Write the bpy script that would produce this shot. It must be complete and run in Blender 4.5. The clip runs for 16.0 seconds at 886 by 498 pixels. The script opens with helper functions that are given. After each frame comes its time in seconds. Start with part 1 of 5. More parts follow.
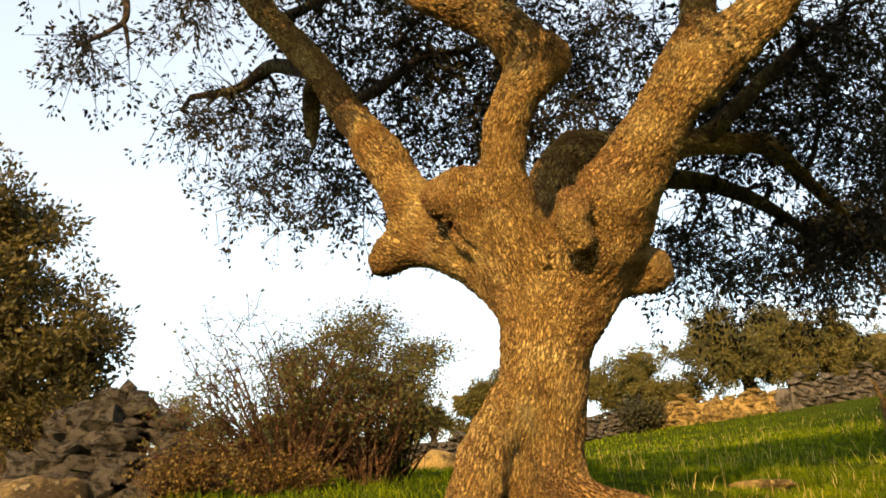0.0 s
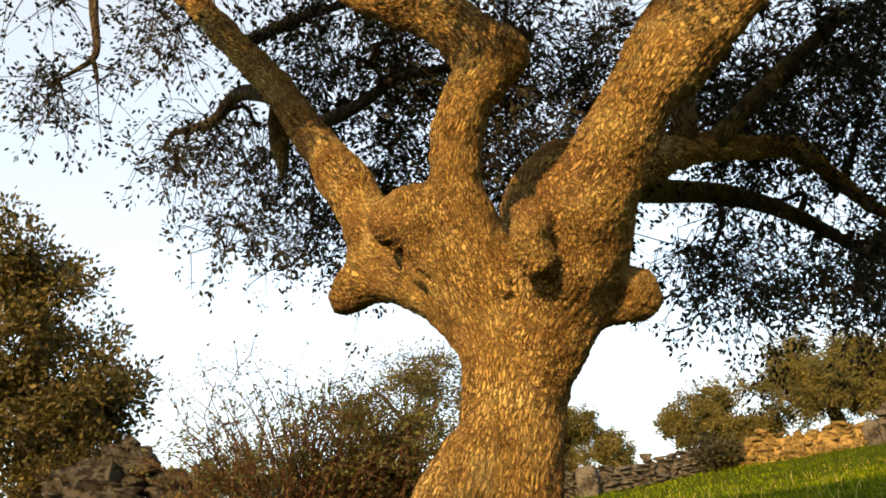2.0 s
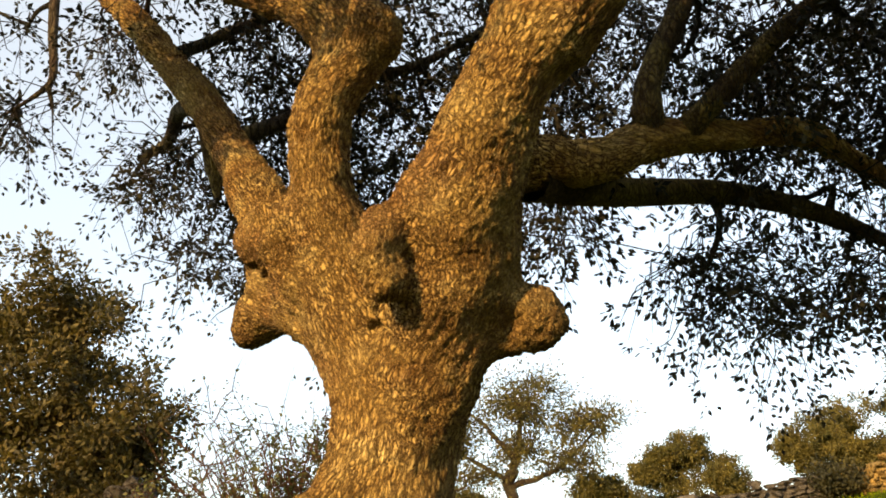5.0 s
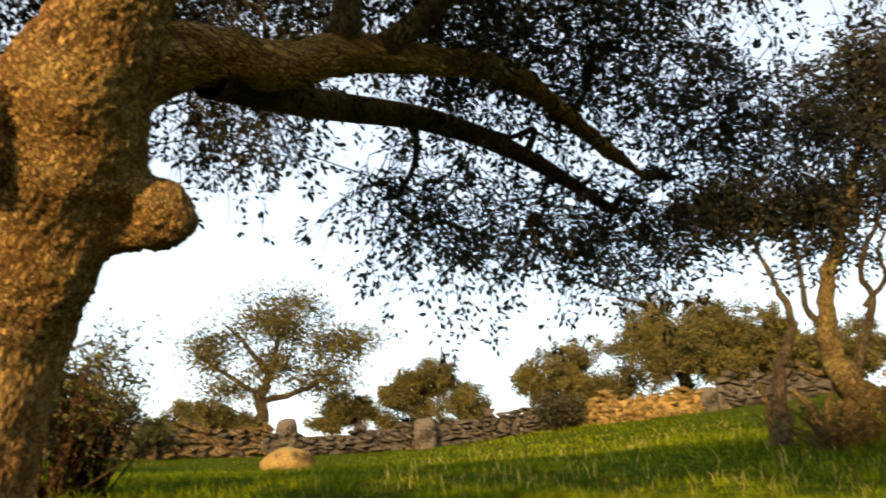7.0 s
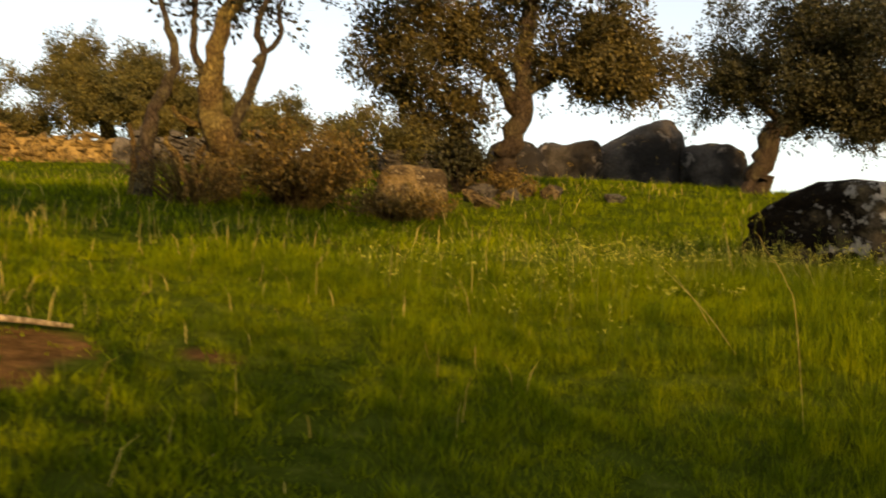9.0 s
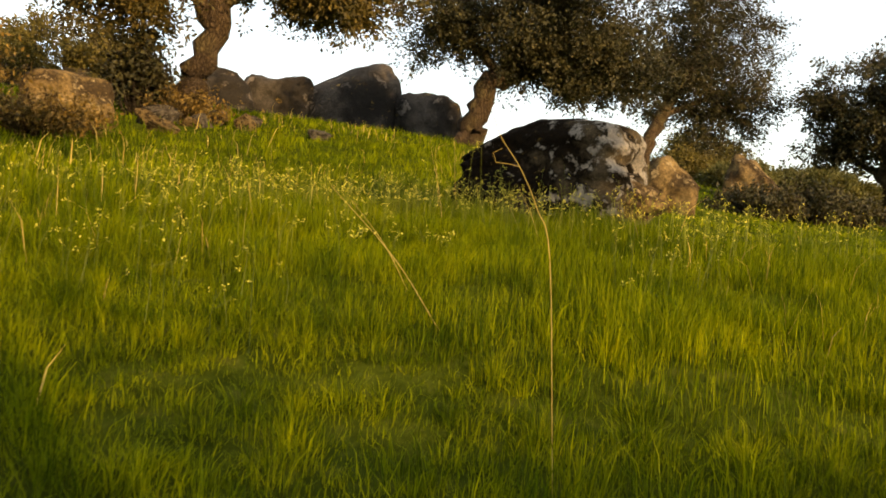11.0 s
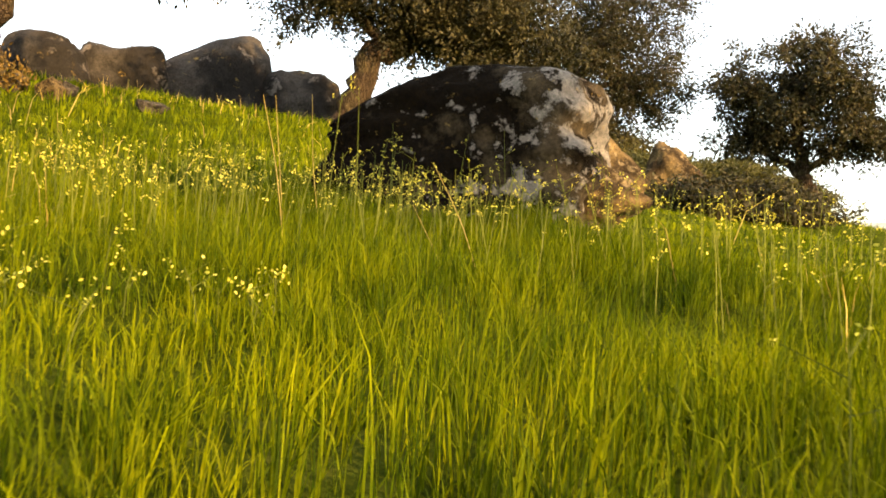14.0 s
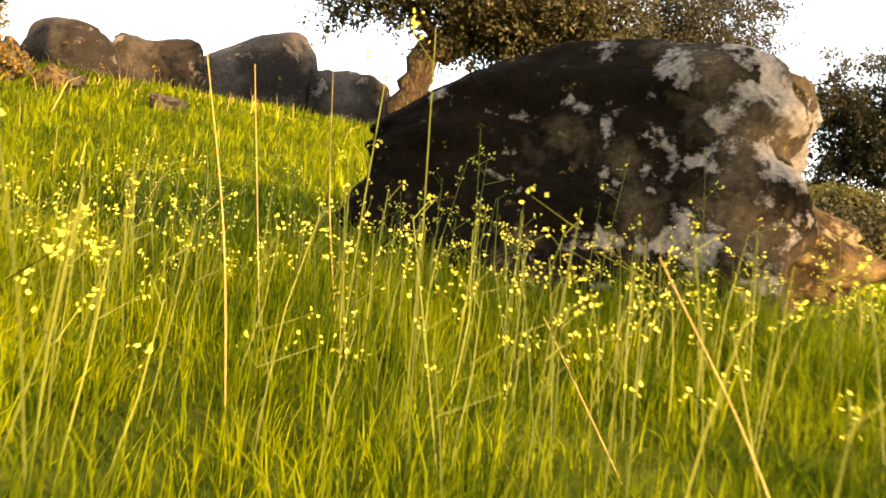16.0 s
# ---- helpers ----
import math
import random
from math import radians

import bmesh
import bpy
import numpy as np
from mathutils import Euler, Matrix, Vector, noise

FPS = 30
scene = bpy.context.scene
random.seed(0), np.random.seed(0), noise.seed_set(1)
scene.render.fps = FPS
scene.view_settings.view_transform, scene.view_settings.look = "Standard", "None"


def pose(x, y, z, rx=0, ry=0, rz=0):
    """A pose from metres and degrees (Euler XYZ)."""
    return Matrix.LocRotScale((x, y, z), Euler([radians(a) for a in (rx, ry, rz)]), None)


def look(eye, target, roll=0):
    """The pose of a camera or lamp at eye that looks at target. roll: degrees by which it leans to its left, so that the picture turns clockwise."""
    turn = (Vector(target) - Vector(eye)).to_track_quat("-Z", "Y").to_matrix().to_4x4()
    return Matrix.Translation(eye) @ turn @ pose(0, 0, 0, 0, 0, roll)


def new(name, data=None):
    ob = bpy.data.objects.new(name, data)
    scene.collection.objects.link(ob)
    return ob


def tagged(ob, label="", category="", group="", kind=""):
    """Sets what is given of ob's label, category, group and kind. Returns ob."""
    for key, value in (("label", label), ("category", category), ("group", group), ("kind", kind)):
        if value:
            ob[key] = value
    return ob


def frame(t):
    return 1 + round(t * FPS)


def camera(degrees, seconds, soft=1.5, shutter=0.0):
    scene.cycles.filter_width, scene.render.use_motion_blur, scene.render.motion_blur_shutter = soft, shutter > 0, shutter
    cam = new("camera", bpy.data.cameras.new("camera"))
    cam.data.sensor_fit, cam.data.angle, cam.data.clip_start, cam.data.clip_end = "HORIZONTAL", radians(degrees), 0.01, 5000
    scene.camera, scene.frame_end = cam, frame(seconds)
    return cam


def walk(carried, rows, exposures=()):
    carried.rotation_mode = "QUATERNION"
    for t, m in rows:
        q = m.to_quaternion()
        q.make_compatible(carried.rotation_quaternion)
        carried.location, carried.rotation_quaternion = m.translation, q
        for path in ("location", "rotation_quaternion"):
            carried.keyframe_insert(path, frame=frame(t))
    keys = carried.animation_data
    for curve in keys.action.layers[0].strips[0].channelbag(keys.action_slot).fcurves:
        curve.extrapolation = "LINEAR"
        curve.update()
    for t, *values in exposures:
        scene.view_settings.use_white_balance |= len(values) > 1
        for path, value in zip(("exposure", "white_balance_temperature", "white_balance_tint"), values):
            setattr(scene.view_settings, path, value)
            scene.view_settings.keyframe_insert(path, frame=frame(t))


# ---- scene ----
cam = camera(53.0, 16.0, soft=1.75, shutter=0.25)
PATH = [
    (0, (1.641, 0.332, -0.059), (1.569, 2.234, 0.554), -3.6),
    (0.5, (1.819, 0.531, -0.029), (1.722, 2.425, 0.606), -3.8),
    (1, (2.006, 0.746, 0.004), (1.873, 2.629, 0.666), -4.1),
    (1.5, (2.167, 0.969, 0.036), (1.995, 2.839, 0.723), -4.2),
    (2, (2.338, 1.176, 0.076), (2.106, 3.031, 0.785), -4.5),
    (2.5, (2.485, 1.379, 0.108), (2.2, 3.218, 0.839), -4.6),
    (3, (2.655, 1.57, 0.13), (2.307, 3.389, 0.885), -4.7),
    (5.5, (3.589, 2.371, 0.297), (3.098, 4.149, 1.069), -3.6),
    (6, (3.742, 2.456, 0.28), (3.326, 4.277, 0.995), -3.1),
    (6.5, (3.917, 2.493, 0.254), (3.648, 4.366, 0.903), -2.5),
    (7, (4.051, 2.506, 0.225), (4.017, 4.418, 0.812), -2.3),
    (7.5, (4.187, 2.593, 0.252), (4.469, 4.508, 0.758), -1.7),
    (8, (4.55, 2.951, 0.222), (5.155, 4.821, 0.59), -0.9),
    (8.5, (5.237, 3.433, 0.155), (6.099, 5.228, 0.35), 0.7),
    (9, (5.849, 3.892, 0.094), (6.932, 5.572, 0.167), 2.2),
    (9.5, (6.331, 4.247, 0.034), (7.615, 5.781, 0.047), 3.7),
    (10, (6.715, 4.553, 0.0), (8.148, 5.947, -0.047), 4.0),
    (12.5, (8.415, 5.937, 0.118), (10.049, 7.086, 0.216), 4.9),
    (13, (8.879, 6.26, 0.131), (10.537, 7.375, 0.226), 4.5),
    (13.5, (9.268, 6.525, 0.158), (10.956, 7.596, 0.216), 4.2),
    (14, (9.61, 6.758, 0.191), (11.318, 7.799, 0.201), 4.5),
    (14.5, (9.943, 7.0, 0.238), (11.652, 8.039, 0.223), 5.4),
    (15, (10.297, 7.27, 0.298), (11.985, 8.341, 0.315), 5.6),
    (15.5, (10.686, 7.578, 0.371), (12.355, 8.679, 0.399), 6.0),
    (16, (11.049, 7.893, 0.435), (12.702, 9.019, 0.453), 6.6),
]
walk(cam, [(t, look(eye, target, roll)) for t, eye, target, roll in PATH],
     exposures=((0, 1.0, 6850, 10), (6, 1.0, 6850, 10), (7.5, 0.9, 6800, 12), (9, 0.55, 7700, 13), (10, 0.7, 7700, 11), (12.5, 1.3, 7300, 14), (14, 1.66, 7300, 14), (16, 2.22, 7800, 18)))

# ---- light and sky ----
SUN = Vector((-0.27, -0.895, 0.31)).normalized()
world = bpy.data.worlds.new("sky")
scene.world = world
world.use_nodes = True
wn = world.node_tree.nodes
sky = wn.new("ShaderNodeTexSky")
sky.sky_type, sky.sun_disc = "NISHITA", False
sky.sun_elevation, sky.sun_rotation = math.asin(SUN.z), math.atan2(SUN.x, SUN.y)
sky.dust_density, sky.air_density, sky.ozone_density = 1.2, 1.0, 1.5
wn["Background"].inputs["Strength"].default_value = 0.134
veil = wn.new("ShaderNodeMix")  # thin high cloud that whitens the whole sky
veil.data_type, veil.blend_type = "RGBA", "ADD"
veil.inputs[0].default_value = 1.0
veil.inputs[7].default_value = (2.1, 1.97, 1.6, 1)
world.node_tree.links.new(sky.outputs[0], veil.inputs[6])
world.node_tree.links.new(veil.outputs[2], wn["Background"].inputs[0])
sun = new("sun", bpy.data.lights.new("sun", "SUN"))
sun.data.energy, sun.data.angle, sun.data.color = 5.0, radians(0.6), (1.0, 0.66, 0.30)
sun.matrix_world = look(SUN * 60, (0, 0, 0))


# ---- materials ----
def material(name, rough=0.8, spec=0.3):
    m = bpy.data.materials.new(name)
    m.use_nodes = True
    b = m.node_tree.nodes["Principled BSDF"]
    b.inputs["Roughness"].default_value = rough
    b.inputs["Specular IOR Level"].default_value = spec
    return m, m.node_tree, b


def node(tree, kind, **values):
    n = tree.nodes.new(kind)
    for key, value in values.items():
        n.inputs[key.replace("_", " ")].default_value = value
    return n


def coords(tree, scale=(1, 1, 1)):
    c = tree.nodes.new("ShaderNodeTexCoord")
    m = tree.nodes.new("ShaderNodeMapping")
    m.inputs["Scale"].default_value = scale
    tree.links.new(c.outputs["Object"], m.inputs["Vector"])
    return m.outputs[0]


def noise_tex(tree, vec, scale, detail=6.0, rough=0.6):
    n = node(tree, "ShaderNodeTexNoise", Scale=scale, Detail=detail, Roughness=rough)
    tree.links.new(vec, n.inputs["Vector"])
    return n.outputs["Fac"]


def ramp(tree, fac, *stops):
    r = tree.nodes.new("ShaderNodeValToRGB")
    e = r.color_ramp.elements
    while len(e) < len(stops):
        e.new(0.5)
    for el, (pos, col) in zip(e, stops):
        el.position, el.color = pos, (*col, 1)
    tree.links.new(fac, r.inputs[0])
    return r.outputs[0]


def mix(tree, fac, a, b, mode="MIX"):
    m = tree.nodes.new("ShaderNodeMix")
    m.data_type, m.blend_type = "RGBA", mode
    for value, socket in ((fac, m.inputs[0]), (a, m.inputs[6]), (b, m.inputs[7])):
        if isinstance(value, bpy.types.NodeSocket):
            tree.links.new(value, socket)
        else:
            socket.default_value = value if isinstance(value, float) else (*value, 1)
    return m.outputs[2]


def bump(tree, bsdf, height, strength, distance, under=None):
    b = node(tree, "ShaderNodeBump", Strength=strength, Distance=distance)
    tree.links.new(height, b.inputs["Height"])
    if under:
        tree.links.new(under, b.inputs["Normal"])
    if bsdf:
        tree.links.new(b.outputs[0], bsdf.inputs["Normal"])
    return b.outputs[0]


def bark_material(name, dark, mid, light, cell, lichen=(0.30, 0.24, 0.07)):
    m, t, b = material(name, 0.92, 0.12)
    v = coords(t, (1, 1, 0.34))
    warp = node(t, "ShaderNodeTexNoise", Scale=cell * 0.3, Detail=6.0)
    t.links.new(v, warp.inputs["Vector"])
    vv = t.nodes.new("ShaderNodeVectorMath")
    vv.operation = "MULTIPLY_ADD"
    vv.inputs[1].default_value = (3.6 / cell, 3.6 / cell, 3.6 / cell)
    t.links.new(warp.outputs["Color"], vv.inputs[0])
    t.links.new(v, vv.inputs[2])
    vo = node(t, "ShaderNodeTexVoronoi", Scale=cell)
    vo.feature = "DISTANCE_TO_EDGE"
    t.links.new(vv.outputs[0], vo.inputs["Vector"])
    plates = ramp(t, vo.outputs["Distance"], (0.0, (0, 0, 0)), (0.11, (0.6, 0.6, 0.6)), (0.28, (1, 1, 1)))
    grain = noise_tex(t, coords(t), cell * 2.4, 8.0, 0.8)
    coarse = noise_tex(t, v, cell * 0.16, 6.0, 0.65)
    col = ramp(t, grain, (0.34, dark), (0.5, mid), (0.66, light))
    col = mix(t, ramp(t, coarse, (0.35, (0.6, 0.6, 0.6)), (0.6, (0, 0, 0))), col, dark)
    patch = ramp(t, noise_tex(t, coords(t), 1.7, 5.0), (0.46, (0, 0, 0)), (0.62, (1, 1, 1)))
    col = mix(t, patch, col, mix(t, 0.55, col, lichen))
    pale = ramp(t, noise_tex(t, coords(t), 20.0, 9.0, 0.8), (0.55, (0, 0, 0)), (0.68, (0.4, 0.4, 0.4)))
    col = mix(t, pale, col, tuple(min(1, c * 1.3) for c in light))
    col = mix(t, plates, mix(t, 0.82, col, dark), col)
    t.links.new(col, b.inputs["Base Color"])
    first = bump(t, None, plates, 1.0, 0.03)
    bump(t, b, grain, 1.0, 0.008, first)
    return m


def oak_bark():
    """Corky ridges that run along each limb, parted by dark cracks, with pale crusts of lichen."""
    m, t, b = material("oak bark", 0.92, 0.12)
    grown = t.nodes.new("ShaderNodeAttribute")
    grown.attribute_name = "flow"
    v, o = grown.outputs["Vector"], coords(t)
    wander = t.nodes.new("ShaderNodeVectorMath")
    wander.operation = "MULTIPLY_ADD"
    wander.inputs[1].default_value = (0.042, 0.042, 0.03)
    sway = node(t, "ShaderNodeTexNoise", Scale=26.0, Detail=4.0, Roughness=0.6)
    t.links.new(v, sway.inputs["Vector"])
    t.links.new(sway.outputs["Color"], wander.inputs[0])
    drawn = t.nodes.new("ShaderNodeVectorMath")  # plates are longer than they are wide
    drawn.operation = "MULTIPLY"
    drawn.inputs[1].default_value = (1.0, 1.0, 0.42)
    t.links.new(v, drawn.inputs[0])
    t.links.new(drawn.outputs[0], wander.inputs[2])
    plates = node(t, "ShaderNodeTexVoronoi", Scale=56.0)
    plates.feature = "DISTANCE_TO_EDGE"
    t.links.new(wander.outputs[0], plates.inputs["Vector"])
    cracks = ramp(t, plates.outputs["Distance"], (0.0, (0, 0, 0)), (0.05, (0.12, 0.12, 0.12)), (0.13, (0.8, 0.8, 0.8)), (0.28, (1, 1, 1)))
    chips = ramp(t, noise_tex(t, v, 46.0, 5.0, 0.65), (0.455, (1, 1, 1)), (0.49, (0.1, 0.1, 0.1)), (0.51, (0.1, 0.1, 0.1)), (0.545, (1, 1, 1)))
    grain = noise_tex(t, o, 120.0, 5.0, 0.7)
    deep = ramp(t, noise_tex(t, o, 2.2, 3.0, 0.5), (0.36, (0.5, 0.5, 0.5)), (0.6, (0.95, 0.95, 0.95)))
    col = ramp(t, noise_tex(t, o, 3.5, 3.0, 0.5), (0.34, (0.24, 0.138, 0.038)), (0.5, (0.37, 0.237, 0.07)), (0.66, (0.49, 0.35, 0.125)))
    col = mix(t, 1.0, col, ramp(t, grain, (0.3, (0.72, 0.68, 0.62)), (0.5, (0.97, 0.97, 0.97)), (0.7, (1.25, 1.27, 1.28))), "MULTIPLY")
    rust = ramp(t, noise_tex(t, o, 1.7, 4.0), (0.48, (0, 0, 0)), (0.62, (0.7, 0.7, 0.7)))
    col = mix(t, rust, col, (0.22, 0.105, 0.032))
    crust = ramp(t, noise_tex(t, o, 24.0, 8.0, 0.75), (0.6, (0, 0, 0)), (0.67, (0.4, 0.4, 0.4)))
    col = mix(t, crust, col, (0.60, 0.50, 0.27))
    col = mix(t, chips, mix(t, 0.6, col, (0.05, 0.022, 0.006)), col)
    gap = mix(t, deep, col, (0.04, 0.016, 0.004))
    col = mix(t, cracks, gap, col)
    t.links.new(col, b.inputs["Base Color"])
    first = bump(t, None, cracks, 1.0, 0.022)
    second = bump(t, None, chips, 0.9, 0.008, first)
    bump(t, b, grain, 0.6, 0.004, second)
    return m


def leaf_material(name, low, high, passing=0.3, gloss=0.2, mottled=False):
    m, t, b = material(name, 0.6, gloss)
    g = t.nodes.new("ShaderNodeNewGeometry")
    col = ramp(t, g.outputs["Random Per Island"], (0.0, low), (0.7, high), (1.0, tuple(min(1, c * 1.35) for c in high)))
    big = ramp(t, noise_tex(t, coords(t), 0.9, 3.0), (0.35, (0.62, 0.66, 0.7)), (0.65, (1.25, 1.15, 1.0)))
    col = mix(t, 1.0, col, big, "MULTIPLY")
    if mottled:  # tufts of darker and paler growth
        fine = ramp(t, noise_tex(t, coords(t), 4.5, 4.0, 0.65), (0.36, (0.42, 0.55, 0.6)), (0.52, (1, 1, 1)), (0.68, (1.45, 1.3, 1.1)))
        col = mix(t, 1.0, col, fine, "MULTIPLY")
    t.links.new(col, b.inputs["Base Color"])
    tr = t.nodes.new("ShaderNodeBsdfTranslucent")
    t.links.new(mix(t, 1.0, col, (1.5, 1.5, 0.7), "MULTIPLY"), tr.inputs["Color"])
    sh = t.nodes.new("ShaderNodeMixShader")
    sh.inputs[0].default_value = passing
    t.links.new(b.outputs[0], sh.inputs[1])
    t.links.new(tr.outputs[0], sh.inputs[2])
    t.links.new(sh.outputs[0], t.nodes["Material Output"].inputs[0])
    return m


def rock_material(name, base, dark, lichen, dark_at=0.5, lichen_at=0.6, scale=1.6, drift=0.0, spread=0.0):
    m, t, b = material(name, 0.95, 0.05)
    v = coords(t)
    col = ramp(t, noise_tex(t, v, 14.0, 8.0, 0.75), (0.3, tuple(c * 0.55 for c in base)), (0.55, base), (0.8, tuple(min(1, c * 1.5) for c in base)))
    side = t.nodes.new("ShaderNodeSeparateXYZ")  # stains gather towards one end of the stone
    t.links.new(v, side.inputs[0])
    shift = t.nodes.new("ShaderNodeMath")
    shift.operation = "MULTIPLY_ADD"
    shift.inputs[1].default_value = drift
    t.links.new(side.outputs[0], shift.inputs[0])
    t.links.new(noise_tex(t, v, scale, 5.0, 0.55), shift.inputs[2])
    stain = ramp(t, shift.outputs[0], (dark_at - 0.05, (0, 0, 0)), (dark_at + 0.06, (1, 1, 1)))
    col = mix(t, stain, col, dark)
    other = t.nodes.new("ShaderNodeMath")
    other.operation = "MULTIPLY_ADD"
    other.inputs[1].default_value = -spread
    t.links.new(side.outputs[0], other.inputs[0])
    t.links.new(noise_tex(t, v, scale * 2.0, 9.0, 0.66), other.inputs[2])
    crust = ramp(t, other.outputs[0], (lichen_at - 0.03, (0, 0, 0)), (lichen_at + 0.03, (1, 1, 1)))
    col = mix(t, crust, col, lichen)
    gold = ramp(t, noise_tex(t, v, scale * 4.5, 6.0, 0.7), (0.62, (0, 0, 0)), (0.7, (0.6, 0.6, 0.6)))
    col = mix(t, gold, col, (0.34, 0.24, 0.07))
    speckle = ramp(t, noise_tex(t, v, 30.0, 8.0, 0.8), (0.34, (0.45, 0.45, 0.45)), (0.5, (0.95, 0.95, 0.95)), (0.68, (1.6, 1.58, 1.5)))
    col = mix(t, 1.0, col, speckle, "MULTIPLY")
    t.links.new(col, b.inputs["Base Color"])
    first = bump(t, None, noise_tex(t, v, 8.0, 9.0, 0.72), 1.0, 0.07)
    bump(t, b, noise_tex(t, v, 45.0, 4.0, 0.7), 0.5, 0.01, first)
    return m


BARK = oak_bark()
# the crown's shade on the oak limbs is put into this darker bark
BARK_LIMB_SHADE = bark_material("shade-dark oak limb bark", (0.02, 0.011, 0.005), (0.085, 0.055, 0.022), (0.20, 0.135, 0.055), 38.0)
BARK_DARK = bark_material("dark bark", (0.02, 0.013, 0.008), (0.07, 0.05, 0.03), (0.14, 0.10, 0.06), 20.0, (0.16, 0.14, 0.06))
BARK_PALE = bark_material("pale bark", (0.03, 0.018, 0.007), (0.16, 0.105, 0.036), (0.33, 0.23, 0.085), 24.0)
DEADWOOD = bark_material("bleached dead wood", (0.14, 0.10, 0.06), (0.42, 0.33, 0.20), (0.60, 0.50, 0.33), 22.0)
TWIG = bark_material("twig bark", (0.015, 0.011, 0.008), (0.05, 0.038, 0.025), (0.10, 0.075, 0.05), 40.0, (0.08, 0.07, 0.03))
# backlit shade is put into LEAF's near-black, self-shade into LEAF_OLIVE, sun into LEAF_GOLD
LEAF = leaf_material("shade-dark oak leaf", (0.008, 0.008, 0.006), (0.026, 0.025, 0.014), 0.06, 0.08)
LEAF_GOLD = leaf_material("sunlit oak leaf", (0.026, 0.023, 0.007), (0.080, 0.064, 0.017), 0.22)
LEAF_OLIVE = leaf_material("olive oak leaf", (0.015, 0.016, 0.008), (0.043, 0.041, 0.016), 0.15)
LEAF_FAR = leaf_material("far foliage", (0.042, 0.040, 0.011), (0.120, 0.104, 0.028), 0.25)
LEAF_DRY = leaf_material("dry bramble leaf", (0.055, 0.038, 0.011), (0.155, 0.105, 0.028), 0.25)
LEAF_SHRUB = leaf_material("shrub leaf", (0.04, 0.045, 0.015), (0.10, 0.10, 0.035), 0.3)
TWIG_RED = bark_material("reddish stem", (0.04, 0.02, 0.012), (0.16, 0.075, 0.04), (0.28, 0.16, 0.08), 30.0, (0.2, 0.12, 0.05))
GRASS = leaf_material("meadow grass", (0.027, 0.053, 0.002), (0.138, 0.174, 0.005), 0.44, 0.06, True)
STRAW = leaf_material("dry straw", (0.30, 0.22, 0.06), (0.50, 0.40, 0.14), 0.35)
STALK = leaf_material("mustard stalk", (0.055, 0.085, 0.012), (0.125, 0.155, 0.028), 0.35)
PETAL = leaf_material("mustard petal", (0.47, 0.48, 0.05), (0.68, 0.66, 0.15), 0.4)
# black stains, laid on heavier so the rock's face also reads as shaded
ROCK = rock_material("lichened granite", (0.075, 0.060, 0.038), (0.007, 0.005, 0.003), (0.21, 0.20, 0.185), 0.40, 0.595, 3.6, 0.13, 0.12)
ROCK_FAR = rock_material("granite boulder", (0.065, 0.058, 0.05), (0.022, 0.02, 0.018), (0.14, 0.125, 0.11), 0.48, 0.64, 0.8)
# the sun's gold is put into this stone; shaded wall runs take STONE_GREY
WALL_STONE = rock_material("wall stone, sun in colour", (0.29, 0.195, 0.068), (0.07, 0.048, 0.022), (0.32, 0.235, 0.095), 0.54, 0.62, 2.8)
STONE = rock_material("field stone", (0.19, 0.135, 0.062), (0.045, 0.032, 0.018), (0.24, 0.19, 0.11), 0.49, 0.60, 3.4)
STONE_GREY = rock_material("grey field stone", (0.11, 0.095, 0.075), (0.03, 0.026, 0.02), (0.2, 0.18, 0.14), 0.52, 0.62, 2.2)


def soil_material():
    m, t, b = material("meadow soil", 1.0, 0.0)
    v = coords(t)
    turf = ramp(t, noise_tex(t, v, 6.0, 8.0, 0.7), (0.3, (0.018, 0.026, 0.003)), (0.55, (0.045, 0.062, 0.007)), (0.8, (0.10, 0.105, 0.02)))
    earth = ramp(t, noise_tex(t, v, 11.0, 8.0, 0.7), (0.3, (0.035, 0.02, 0.008)), (0.7, (0.135, 0.075, 0.028)))
    bare = ramp(t, noise_tex(t, v, 0.55, 5.0, 0.6), (0.64, (0, 0, 0)), (0.72, (1, 1, 1)))
    for centre, wide in (((4.12, 8.88, 0.15), 0.24), ((6.4, 7.95, -0.2), 0.28), ((6.2, 7.5, -0.3), 0.22), ((5.8, 6.98, -0.36), 0.20), ((7.14, 7.8, -0.28), 0.08)):  # trodden spots round the fallen branch
        worn = t.nodes.new("ShaderNodeVectorMath")
        worn.operation = "DISTANCE"
        worn.inputs[1].default_value = centre
        t.links.new(v, worn.inputs[0])
        spot = node(t, "ShaderNodeMath")
        spot.operation = "MULTIPLY_ADD"
        spot.inputs[1].default_value = 0.3
        t.links.new(noise_tex(t, v, 5.0, 5.0), spot.inputs[0])
        t.links.new(worn.outputs["Value"], spot.inputs[2])
        bare = mix(t, ramp(t, spot.outputs[0], (wide + 0.1, (1, 1, 1)), (wide + 0.22, (0, 0, 0))), bare, (1, 1, 1))
    t.links.new(mix(t, bare, turf, earth), b.inputs["Base Color"])
    bump(t, b, noise_tex(t, v, 18.0, 6.0, 0.7), 0.7, 0.04)
    return m


SOIL = soil_material()
# distance haze is put into this pale base colour
HAZE, _tree, _b = material("hillside paled by painted haze", 0.95, 0.1)
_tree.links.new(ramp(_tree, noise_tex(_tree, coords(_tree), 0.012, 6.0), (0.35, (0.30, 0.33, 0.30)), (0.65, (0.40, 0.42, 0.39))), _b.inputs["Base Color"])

# ---- mesh helpers ----
ORIGIN = {}


